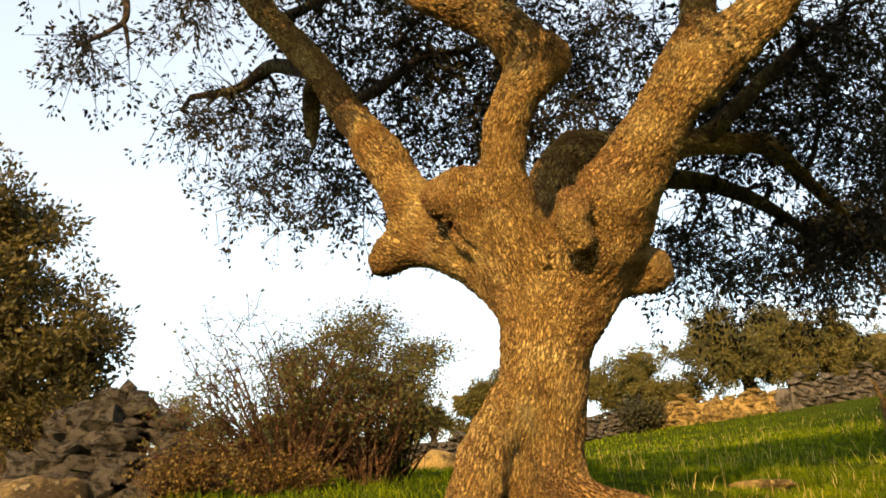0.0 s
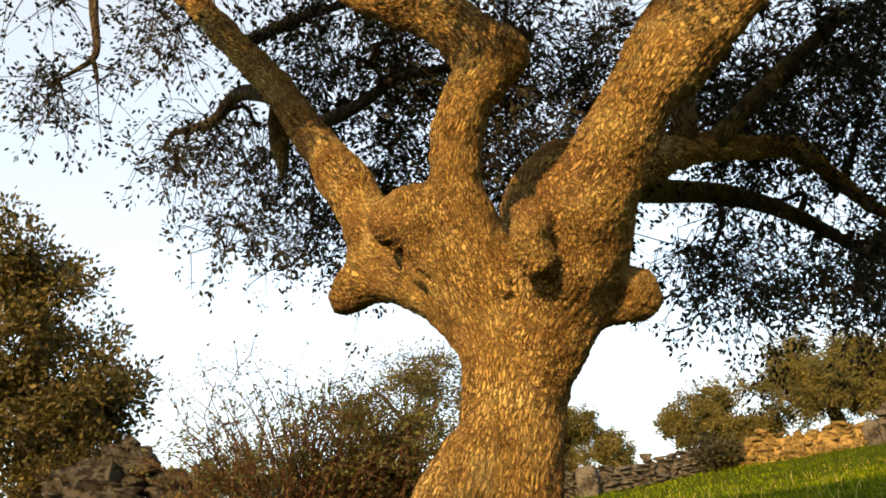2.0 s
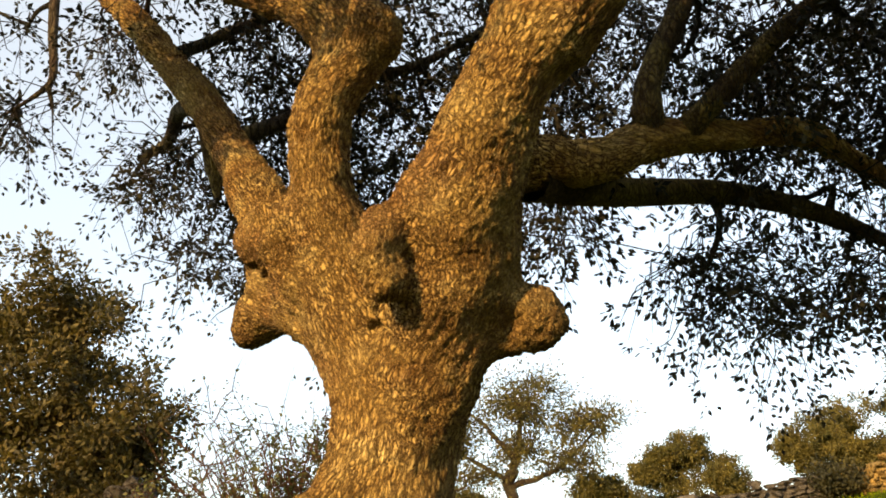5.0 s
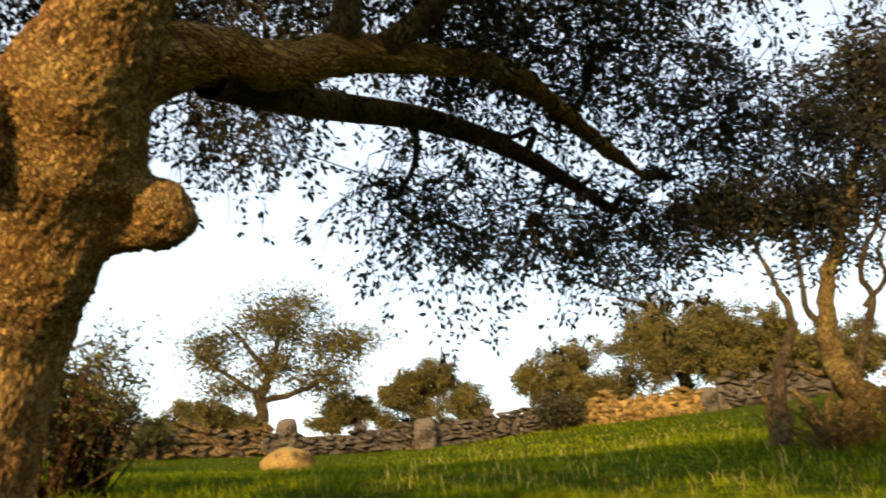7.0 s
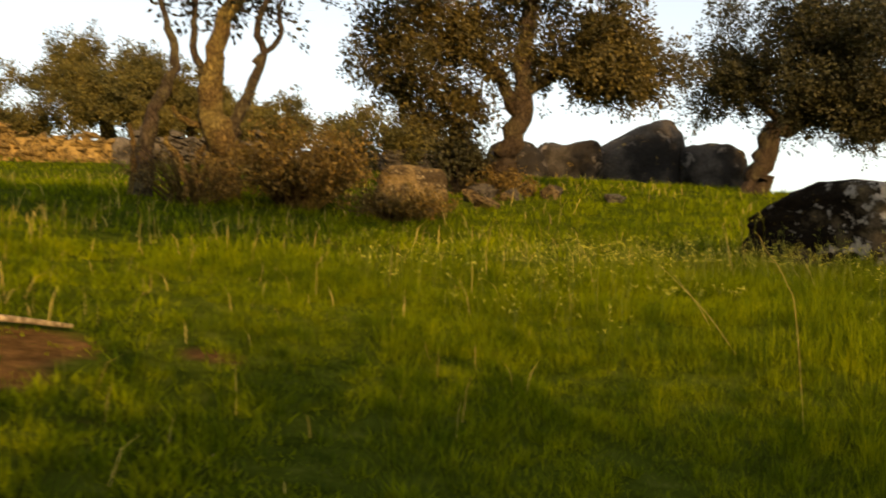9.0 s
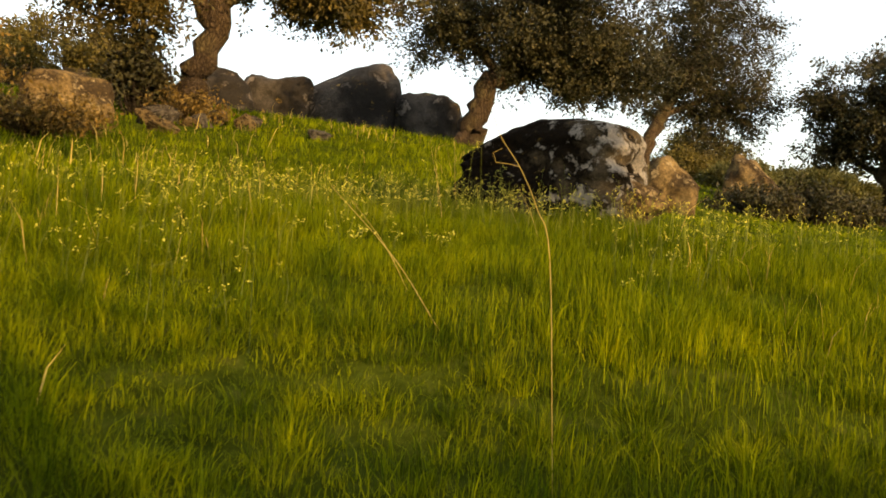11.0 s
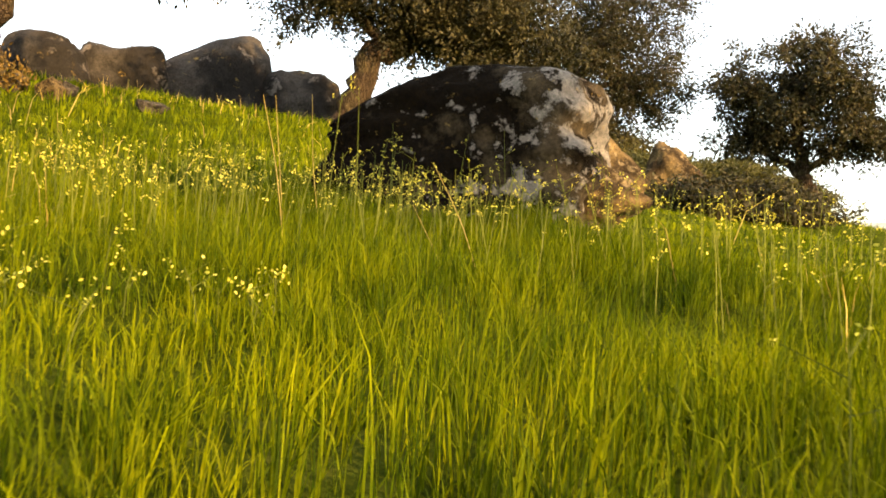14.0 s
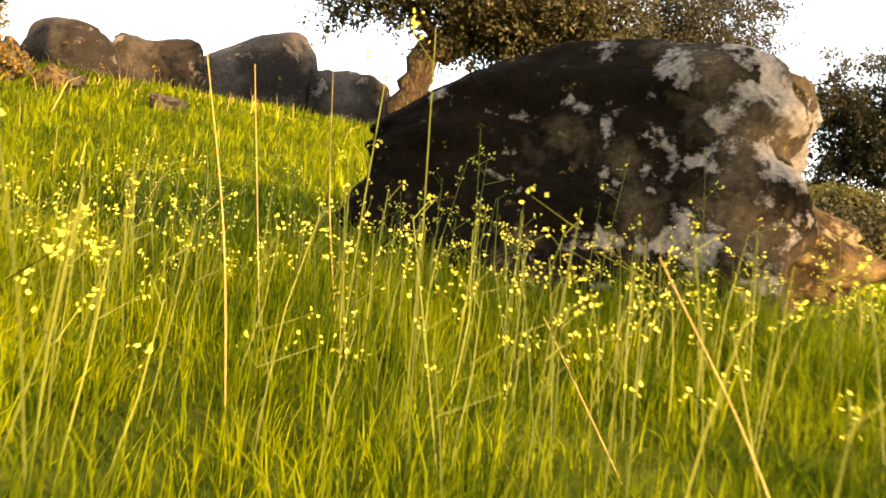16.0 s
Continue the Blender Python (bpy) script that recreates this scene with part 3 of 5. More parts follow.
trunk = oak_wood()
# limbs under the crown wear darker bark in place of its shade
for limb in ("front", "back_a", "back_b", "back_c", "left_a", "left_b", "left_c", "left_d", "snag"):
    part("limb", *tube(*spline(*BOUGHS[limb], 6), 10), BARK_DARK if limb[0] == "l" else BARK_LIMB_SHADE, oak)
attach = np.concatenate([spline(*BOUGHS[k], 5)[0][-22:] if k in ("left", "middle", "back") else spline(*BOUGHS[k], 5)[0][5:] for k in BOUGHS if k not in ("trunk", "right", "stub", "shoulder", "root", "root_a", "snag")])
# forward lobes (y below 5.3) are unseen, added to shade limbs and crown
OAK_LOBES = (
    (-0.5, 8.5, 4.3, 1.2, 1.2, 0.9, 17), (-0.3, 8.6, 3.4, 0.8, 0.9, 0.5, 9), (-1.95, 7.8, 4.72, 0.5, 0.4, 0.3, 5), (-1.0, 7.8, 5.2, 0.45, 0.4, 0.35, 6), (-2.3, 7.8, 5.75, 0.4, 0.4, 0.2, 2), (0.6, 8.4, 3.5, 0.8, 0.8, 0.8, 14),
    (1.7, 8.4, 4.4, 1.6, 1.3, 1.2, 52), (2.3, 8.6, 3.4, 0.9, 0.8, 0.6, 14), (3.9, 8.5, 3.9, 1.8, 1.4, 0.9, 42), (4.4, 9.1, 2.8, 1.5, 1.0, 0.6, 10),
    (6.1, 9.8, 3.6, 1.5, 1.3, 0.8, 17), (5.7, 9.9, 2.75, 0.75, 0.7, 0.5, 8), (5.4, 8.2, 4.2, 1.6, 1.5, 0.9, 30), (2.2, 6.6, 5.4, 2.6, 2.0, 0.9, 50), (4.8, 5.6, 5.2, 1.4, 1.4, 0.7, 20), (2.5, 4.2, 6.0, 2.2, 1.2, 0.8, 40), (5.0, 4.1, 5.3, 1.8, 1.4, 0.9, 44), (7.0, 4.7, 4.4, 1.7, 1.4, 1.1, 70), (5.7, 4.0, 4.1, 1.3, 1.1, 0.9, 70),
    (8.6, 5.2, 4.4, 1.3, 1.3, 0.9, 34), (5.2, 9.3, 4.4, 1.6, 1.2, 0.9, 28), (0.9, 8.0, 4.9, 1.0, 0.8, 0.6, 22), (3.0, 9.0, 4.8, 1.5, 1.0, 0.8, 30), (6.6, 10.2, 3.9, 1.2, 1.0, 0.8, 18), (5.4, 9.6, 2.7, 0.7, 0.6, 0.4, 6), (5.9, 10.2, 2.5, 0.5, 0.5, 0.2, 4), (0.2, 4.9, 6.2, 1.9, 1.2, 0.8, 34), (2.05, 3.5, 4.15, 0.75, 0.6, 0.4, 54), (2.7, 3.5, 4.6, 0.8, 0.6, 0.4, 60), (3.4, 3.5, 5.0, 0.9, 0.6, 0.45, 50), (4.25, 9.0, 2.45, 0.75, 0.6, 0.35, 10), (5.0, 9.3, 2.35, 0.6, 0.5, 0.3, 5), (3.6, 8.8, 2.55, 0.4, 0.4, 0.25, 5), (-0.4, 4.3, 4.8, 0.8, 0.5, 0.42, 40), (-0.7, 4.3, 5.4, 0.8, 0.5, 0.5, 30),
)
wood_mesh, leaf_mesh = crown(attach, OAK_LOBES, 11, twigs=10, per_twig=16, leaf=0.062, twig_len=0.52, droop=0.55, r0=0.045, tuft=8, gather=0.55)
tagged(part("branch", *wood_mesh, TWIG, oak, "thin dark twigs"), kind="stuff")
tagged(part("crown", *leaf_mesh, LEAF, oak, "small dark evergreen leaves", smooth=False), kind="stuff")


# ---- other trees ----
def tree(name, place, label, stems, lobes, seed, bark, leaf_mat, group="", category="tree", limb=None, **kw):
    """stems: lists of points and radii, from the base up."""
    t = thing(name, place, label, category, group)
    attach = []
    for k, (P, R) in enumerate(stems):
        S = spline(P, R, 5)
        wob = np.random.default_rng(seed + k).normal(size=S[0].shape) * S[1][:, None] * 0.27
        wob[0] = 0
        S = (S[0] + wob, S[1] * np.random.default_rng(seed + k + 50).uniform(0.88, 1.14, len(S[1])))
        part("trunk" if k == 0 else "limb", *tube(*S, 9), bark if k == 0 or S[0][-1, 2] < 2.7 else limb or bark, t)
        attach.append(S[0][len(S[0]) // 3 :])
    wood, leaf = crown(np.concatenate(attach), lobes, seed, **kw)
    tagged(part("branch", *wood, limb or bark, t), kind="stuff")
    tagged(part("crown", *leaf, leaf_mat, t, smooth=False), kind="stuff")
    return t


def sub(x, y, z=0.0):
    return (x, y, float(gz(x, y)) - 0.15 + z)


# tree among stones
tree("oak_tree", on_ground(15.75, 17.2), "broad holm oak with dense olive crown above loose stones", [
    ([sub(15.65, 17.15), (15.7, 17.1, 2.3), (15.85, 16.95, 3.4), (15.8, 16.8, 4.6), (15.9, 16.7, 6.2), (15.9, 16.6, 7.8)], [0.36, 0.24, 0.2, 0.15, 0.1, 0.05]),
    ([(15.82, 16.97, 3.3), (15.2, 17.0, 4.0), (14.4, 17.2, 4.3), (13.7, 17.3, 4.3)], [0.14, 0.11, 0.08, 0.04]),
    ([(15.85, 16.9, 3.6), (16.6, 16.5, 4.2), (17.5, 16.1, 4.6)], [0.12, 0.09, 0.04])],
    ((15.8, 16.7, 7.6, 2.1, 2.0, 1.5, 90), (15.6, 16.8, 5.7, 2.5, 2.3, 1.8, 150), (13.8, 17.2, 4.1, 1.5, 1.2, 1.0, 60), (17.4, 16.1, 4.3, 1.5, 1.3, 0.8, 66), (14.6, 17.5, 3.3, 0.7, 0.7, 0.6, 16), (16.4, 15.4, 4.2, 1.0, 1.0, 0.7, 30)),
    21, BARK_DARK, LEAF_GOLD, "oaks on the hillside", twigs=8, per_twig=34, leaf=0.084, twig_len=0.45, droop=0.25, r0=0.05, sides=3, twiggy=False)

# slender many-stemmed tree
tree("slender_tree", on_ground(10.3, 17.0), "slender crooked tree with several pale bare stems and dark crown", [
    ([sub(10.32, 17.05), (10.26, 16.97, 2.11), (9.97, 17.0, 3.02), (10.23, 16.77, 4.13), (10.51, 16.53, 5.05), (10.9, 16.4, 6.2)], [0.31, 0.25, 0.15, 0.12, 0.10, 0.05]),
    ([(10.26, 16.97, 2.0), (10.46, 16.96, 2.5), (10.73, 16.73, 3.33), (10.61, 16.71, 3.98), (10.91, 16.51, 4.6), (11.3, 16.4, 5.3)], [0.15, 0.10, 0.06, 0.05, 0.04, 0.02]),
    ([sub(9.2, 17.35), (9.22, 17.21, 2.3), (9.48, 17.02, 3.07), (9.32, 17.02, 3.79), (9.07, 17.06, 4.6)], [0.14, 0.11, 0.07, 0.05, 0.03]),
    ([(9.98, 17.0, 3.0), (9.75, 17.0, 3.35), (9.72, 16.9, 3.9), (9.6, 16.8, 4.6)], [0.07, 0.05, 0.045, 0.03]),
    ([sub(9.75, 16.9), (9.8, 17.3, 1.57), (9.51, 17.5, 2.15)], [0.1, 0.075, 0.04]),
    ([sub(9.1, 17.6), (9.18, 17.75, 1.78), (9.05, 17.8, 2.3)], [0.08, 0.06, 0.03]),
    ([(10.2, 17.1, 2.05), (10.05, 17.2, 2.28), (9.73, 17.4, 2.42), (9.6, 17.45, 2.6)], [0.08, 0.06, 0.05, 0.02]),
    ([sub(10.0, 17.0), (9.93, 17.2, 1.74), (10.06, 17.15, 2.1)], [0.08, 0.06, 0.03]),
    ([(10.62, 16.8, 3.3), (10.95, 16.6, 3.75), (10.9, 16.6, 4.2), (11.2, 16.5, 4.7)], [0.05, 0.04, 0.03, 0.02]),
    ([sub(11.2, 16.4), (11.33, 16.41, 1.3)], [0.05, 0.03])],
    ((11.6, 16.4, 7.6, 1.6, 1.5, 1.0, 50), (11.4, 16.4, 6.3, 2.1, 1.8, 1.5, 110), (9.5, 17.0, 5.2, 1.3, 1.2, 0.8, 46), (12.3, 16.0, 5.2, 1.1, 1.0, 0.6, 26), (10.6, 16.6, 4.9, 1.6, 0.9, 0.5, 18), (10.3, 16.8, 4.2, 1.2, 0.6, 0.5, 8), (8.7, 17.5, 5.2, 0.9, 0.8, 0.6, 24)),
    # shade on the upper stems is put into BARK_DARK, sun on low ones into BARK_PALE
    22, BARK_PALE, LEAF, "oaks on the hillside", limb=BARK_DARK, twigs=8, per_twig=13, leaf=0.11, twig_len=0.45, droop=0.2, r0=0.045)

# oaks beyond the near rock
tree("oak_tree", on_ground(22.6, 16.8), "leaning holm oak with wide olive-brown crown", [
    ([sub(22.5, 16.85), (22.58, 16.75, 3.0), (22.85, 16.5, 3.8), (23.3, 15.9, 4.8), (23.5, 15.6, 6.0)], [0.36, 0.27, 0.22, 0.15, 0.07]),
    ([(22.9, 16.45, 3.7), (23.7, 15.8, 4.3), (24.3, 15.0, 4.6)], [0.14, 0.1, 0.04]),
    ([(22.9, 16.45, 3.8), (22.4, 16.8, 4.4), (21.8, 17.2, 4.8)], [0.12, 0.08, 0.04])],
    ((23.3, 15.8, 5.7, 2.7, 2.7, 1.8, 230), (24.2, 14.8, 4.3, 1.6, 1.5, 0.85, 110), (22.0, 17.2, 4.9, 1.4, 1.3, 0.9, 50), (23.6, 15.6, 4.3, 1.0, 1.0, 0.6, 30)),
    23, BARK_DARK, LEAF_OLIVE, "oaks on the hillside", twigs=8, per_twig=38, leaf=0.082, twig_len=0.5, droop=0.25, r0=0.05, sides=3, twiggy=False)
tree("oak_tree", on_ground(27.8, 15.6), "tall holm oak with loose grey-green crown", [
    ([sub(27.8, 15.6), (28.0, 15.4, 3.2), (28.4, 15.1, 4.2), (29.0, 14.7, 5.4)], [0.25, 0.19, 0.15, 0.07]),
    ([(28.2, 15.2, 3.8), (29.0, 14.5, 4.4), (29.8, 14.0, 4.6)], [0.1, 0.07, 0.03])],
    ((29.3, 14.6, 5.5, 1.9, 2.0, 1.8, 170), (29.0, 14.7, 7.0, 1.6, 1.6, 1.1, 60), (29.6, 13.9, 4.0, 1.3, 1.3, 0.8, 50), (28.4, 15.2, 4.6, 1.2, 1.2, 0.8, 40)),
    24, BARK_DARK, LEAF_OLIVE, "oaks on the hillside", sides=3, twigs=7, per_twig=26, leaf=0.08, twig_len=0.45, droop=0.2, r0=0.045)
tree("oak_tree", on_ground(30.5, 10.15), "small round holm oak with short dark trunk on the slope", [
    ([sub(30.5, 10.15), (30.48, 10.15, 2.0), (30.4, 10.3, 2.6), (30.35, 10.5, 3.6), (30.3, 10.6, 4.8)], [0.24, 0.18, 0.16, 0.12, 0.05]),
    ([(30.4, 10.3, 2.5), (30.6, 11.0, 3.0), (30.7, 11.7, 3.3)], [0.1, 0.07, 0.03]),
    ([(30.4, 10.3, 2.6), (30.4, 9.6, 3.1), (30.2, 9.0, 3.3)], [0.1, 0.07, 0.03])],
    ((30.3, 10.5, 4.3, 1.6, 1.9, 1.4, 170), (30.4, 9.2, 3.5, 1.0, 1.1, 0.8, 40), (30.5, 11.6, 3.3, 0.9, 0.9, 0.6, 22)),
    25, BARK_DARK, LEAF_OLIVE, "oaks on the hillside", sides=3, twigs=7, per_twig=22, leaf=0.092, twig_len=0.4, droop=0.25, r0=0.045)

# trees behind the wall
tree("oak_tree", on_ground(-5.6, 44.8), "airy old oak with open branching crown behind the wall", [
    ([sub(-5.7, 44.8), (-5.6, 44.6, 6.0), (-5.2, 44.4, 7.2), (-4.8, 44.2, 8.6), (-4.9, 44.0, 10.4)], [0.42, 0.3, 0.22, 0.14, 0.06]),
    ([(-5.5, 44.6, 6.2), (-7.0, 44.2, 7.2), (-8.6, 44.0, 8.2)], [0.15, 0.10, 0.04]),
    ([(-5.5, 44.6, 6.0), (-3.6, 44.4, 6.4), (-2.0, 44.2, 7.4), (-1.0, 44.0, 8.4)], [0.16, 0.11, 0.07, 0.03]),
    ([(-5.2, 44.4, 7.2), (-6.2, 44.0, 8.6), (-7.2, 43.8, 9.6)], [0.18, 0.12, 0.05])],
    ((-4.8, 44.0, 9.6, 3.0, 2.0, 1.5, 46), (-8.0, 44.0, 8.3, 1.7, 1.5, 1.0, 20), (-1.8, 44.0, 8.2, 2.0, 1.5, 1.2, 28), (-5.0, 44.3, 7.5, 3.4, 1.6, 1.0, 24), (-7.2, 44.0, 6.3, 1.4, 1.2, 0.6, 10), (-2.4, 44.0, 6.5, 1.8, 1.2, 0.6, 14)),
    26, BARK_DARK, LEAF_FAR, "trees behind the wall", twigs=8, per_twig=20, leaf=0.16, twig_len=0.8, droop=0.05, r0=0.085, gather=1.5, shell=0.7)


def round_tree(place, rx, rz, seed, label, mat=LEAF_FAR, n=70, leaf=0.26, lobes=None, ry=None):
    x, y = place
    z = float(gz(x, y))
    top, rz = z + (0.3 if y > 36 else 0.0), rz + (0.35 if y > 36 else 0.0)
    r = np.random.default_rng(seed)
    ry = ry or rx * 0.8
    parts = [(x, y, top + rz * 1.0, rx * 0.7, ry * 0.7, rz * 0.8, int(n * 0.5))]
    for k in range(15):
        a, u = r.uniform(0, 6.28), r.uniform(0.2, 1) ** 0.5
        lift = r.uniform(0.15, 1.0)
        parts.append((x + math.cos(a) * rx * 0.85 * u, y + math.sin(a) * ry * 0.85 * u, top + rz * (lift + (1 - u) * 0.9), rx * 0.36, ry * 0.36, rz * 0.34, n // 7))
    return tree("oak_tree", (x, y, z), label, [
        ([(x, y, z - 0.2), (x + 0.1, y, top + rz * 0.5), (x - 0.1, y, top + rz * 1.2)], [rx * 0.11, rx * 0.08, rx * 0.03])],
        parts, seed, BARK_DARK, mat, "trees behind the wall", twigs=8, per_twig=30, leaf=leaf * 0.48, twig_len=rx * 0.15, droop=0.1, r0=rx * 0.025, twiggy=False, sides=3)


round_tree((13.8, 42.0), 3.6, 2.75, 31, "large rounded olive-green tree behind the stone wall", n=130)
round_tree((17.0, 41.5), 2.2, 2.4, 32, "rounded olive-green tree beside a larger one", n=60)
round_tree((9.0, 43.0), 2.7, 1.9, 33, "low rounded tree behind the stone wall", n=70)
round_tree((2.2, 44.5), 2.7, 1.7, 34, "round green tree behind the stone wall", n=70)
round_tree((-1.2, 45.5), 2.0, 1.0, 36, "low dark bush behind the stone wall", n=36)
round_tree((-7.8, 43.0), 2.4, 0.85, 37, "low olive bush behind the stone wall", n=40)
round_tree((-12.5, 40.0), 3.0, 1.4, 38, "low dark bush behind the stone wall", n=40)
round_tree((-5.0, 28.4), 0.6, 0.75, 39, "small dark shrub before the stone wall", LEAF_SHRUB, n=30, leaf=0.12)
round_tree((19.5, 38.5), 3.0, 1.5, 40, "spreading dark bush on the rise", n=60)
round_tree((20.5, 30.5), 2.6, 1.4, 41, "spreading dark bush among stones", n=60, leaf=0.2)
round_tree((31.5, 12.6), 1.5, 0.65, 42, "low dark hedge bush on the slope", LEAF_SHRUB, n=40, leaf=0.14)
round_tree((33.0, 11.0), 1.6, 0.6, 43, "low dark hedge bush on the slope", LEAF_SHRUB, n=40, leaf=0.14)
round_tree((28.0, 11.4), 1.3, 0.42, 45, "low dark hedge bush on the slope", LEAF_SHRUB, n=40, leaf=0.14)
round_tree((26.6, 12.4), 1.2, 0.4, 46, "low dark hedge bush on the slope", LEAF_SHRUB, n=40, leaf=0.14)
round_tree((29.6, 11.2), 1.0, 0.5, 47, "low dark hedge bush on the slope", LEAF_SHRUB, n=36, leaf=0.14)
round_tree((35.5, 17.0), 2.2, 1.3, 44, "rounded grey-green tree farther down the slope", n=50, leaf=0.2)

# dense evergreen at the edge of the meadow
tree("oak_tree", on_ground(-5.6, 13.6), "dense bushy holm oak with golden-green foliage to the ground", [
    ([sub(-5.7, 13.6), (-5.6, 13.6, 2.2), (-5.7, 13.5, 3.6), (-5.6, 13.6, 5.2)], [0.3, 0.24, 0.17, 0.06])],
    ((-5.7, 13.6, 3.4, 1.8, 1.7, 1.9, 130), (-4.6, 13.4, 2.6, 0.75, 1.0, 0.9, 44), (-6.2, 13.4, 5.2, 1.2, 1.2, 1.0, 44), (-5.0, 13.3, 1.8, 1.1, 1.0, 0.7, 30), (-7.5, 13.4, 4.0, 1.6, 1.5, 2.2, 60)),
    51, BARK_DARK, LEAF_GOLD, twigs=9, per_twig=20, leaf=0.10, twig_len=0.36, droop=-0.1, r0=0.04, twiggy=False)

# unseen oak added behind the trail to cast shade over the meadow
tree("oak_tree", on_ground(4.5, -3.5), "unseen added holm oak, wide low dark crown casting shade", [
    ([sub(4.5, -3.5), (4.5, -3.5, 0.9), (4.4, -3.4, 2.0), (4.5, -3.4, 3.2)], [0.35, 0.27, 0.2, 0.08])],
    ((4.5, -3.5, 2.5, 1.9, 1.8, 0.75, 150), (3.2, -4.1, 2.15, 1.4, 1.3, 0.6, 36), (5.6, -4.3, 2.2, 1.2, 1.0, 0.6, 34)),
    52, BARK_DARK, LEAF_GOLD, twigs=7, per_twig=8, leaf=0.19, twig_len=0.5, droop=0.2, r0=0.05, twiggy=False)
# unseen slim oak added so its crown shades the near rock's face
tree("oak_tree", on_ground(10.05, -1.6), "unseen added slim holm oak, small high crown for shade", [
    ([sub(10.05, -1.6), (10.05, -1.6, 1.2), (10.0, -1.6, 2.8), (10.05, -1.6, 5.0)], [0.10, 0.08, 0.07, 0.03])],
    ((10.05, -1.6, 4.65, 0.62, 0.7, 0.6, 60),),
    53, BARK_DARK, LEAF_GOLD, twigs=7, per_twig=8, leaf=0.17, twig_len=0.3, droop=0.1, r0=0.04, twiggy=False)


# ---- shrubs ----
def shrub(name, place, label, category, n, height, spread, seed, stem_mat, leaf_mat, leaf=0.05, per=14, lean=0.0, leafy=(0.35, 1.0)):
    x0, y0, z0 = place
    r = np.random.default_rng(seed)
    s = thing(name, place, label, category)
    tubes, cs, axs = [], [], []
    for _ in range(n):
        a, out = r.uniform(0, 6.28), r.uniform(0.1, 1) ** 0.7
        b = np.array([x0 + math.cos(a) * spread * 0.25 * r.uniform(0, 1), y0 + math.sin(a) * spread * 0.2 * r.uniform(0, 1), z0 - 0.05])
        h = height * (1 - 0.45 * out * out) * r.uniform(0.6, 1.05)
        tip = b + [math.cos(a) * spread * out + lean * h, math.sin(a) * spread * out, h]
        mid = b + (tip - b) * 0.5 + [0, 0, 0.12 * h] + r.normal(size=3) * 0.05 * height
        P, R = spline([b, mid, tip], [0.016, 0.010, 0.003], 4)
        tubes.append(tube(P, R, 4))
        for _ in range(6):
            k = r.integers(3, len(P))
            q = P[k] + r.normal(size=3) * height * 0.11 + [0, 0, height * 0.03]
            tubes.append(tube([P[k], (P[k] + q) / 2 + r.normal(size=3) * 0.02, q], [0.006, 0.004, 0.0015], 3))
            u = r.uniform(0, 1, per)[:, None]
            c = P[k] + (q - P[k]) * u + r.normal(size=(per, 3)) * leaf * 0.8
            keep = (c[:, 2] - z0 > leafy[0] * height * r.uniform(0.3, 1, per))
            cs.append(c[keep])
            axs.append(np.tile(q - P[k], (keep.sum(), 1)))
    tagged(part("stem", *join(tubes), stem_mat, s), kind="stuff")
    tagged(part("foliage", *leaves(np.concatenate(cs), np.concatenate(axs), leaf, seed=seed), leaf_mat, s, smooth=False), kind="stuff")
    return s


shrub("shrub", on_ground(-0.55, 10.3), "tall twiggy shrub with reddish stems and sparse leaves", "shrub", 120, 2.05, 1.35, 61, TWIG_RED, LEAF_SHRUB, 0.05, 8, -0.12)
shrub("shrub", on_ground(0.25, 10.6), "upright shrub with many slender brown stems", "shrub", 70, 1.75, 0.95, 62, TWIG_RED, LEAF_SHRUB, 0.055, 13)
shrub("bramble", on_ground(-1.6, 9.9), "rust-brown dry bramble thicket", "bush", 60, 0.75, 0.6, 63, TWIG_RED, LEAF_DRY, 0.04, 10, leafy=(0.0, 1))
shrub("bramble", on_ground(-0.7, 9.9), "rust-brown dry bramble thicket", "bush", 50, 0.55, 0.7, 64, TWIG_RED, LEAF_DRY, 0.04, 10, leafy=(0.0, 1))
shrub("bramble", on_ground(11.1, 16.0), "brown-leaved tangled bush below a slender tree", "bush", 130, 1.35, 1.15, 65, BARK_PALE, LEAF_DRY, 0.075, 8, leafy=(0.0, 1))
shrub("bramble", on_ground(12.0, 14.5), "low dry brown bush in the grass", "bush", 70, 0.5, 0.8, 66, BARK_PALE, LEAF_DRY, 0.05, 10, leafy=(0.0, 1))
shrub("bramble", on_ground(9.6, 16.2), "dry tangled undergrowth round pale stems", "bush", 50, 0.9, 1.1, 67, BARK_PALE, LEAF_DRY, 0.05, 6, leafy=(0.0, 1))
shrub("bramble", on_ground(14.9, 17.5), "dark undergrowth beside an oak trunk", "bush", 60, 1.4, 0.5, 71, TWIG, LEAF_OLIVE, 0.09, 14, leafy=(0.0, 1))
shrub("bramble", on_ground(15.3, 16.75), "dry brown undergrowth among stones", "bush", 40, 0.55, 0.6, 72, BARK_PALE, LEAF_DRY, 0.06, 8, leafy=(0.0, 1))
for k, (x, y, tall, wide) in enumerate(((20.4, 9.75, 0.5, 0.7), (21.4, 9.3, 0.65, 0.8), (22.6, 9.0, 0.5, 0.8))):
    shrub("bramble", on_ground(x, y), "low olive-brown scrub on the crest of the slope", "bush", 60, tall, wide, 90 + k, TWIG, LEAF_OLIVE, 0.06, 12, leafy=(0.0, 1))
shrub("bramble", on_ground(7.3, 34.5), "dark low bush in a gap of the wall", "bush", 60, 1.35, 0.8, 68, TWIG, LEAF_OLIVE, 0.13, 14, leafy=(0.0, 1))
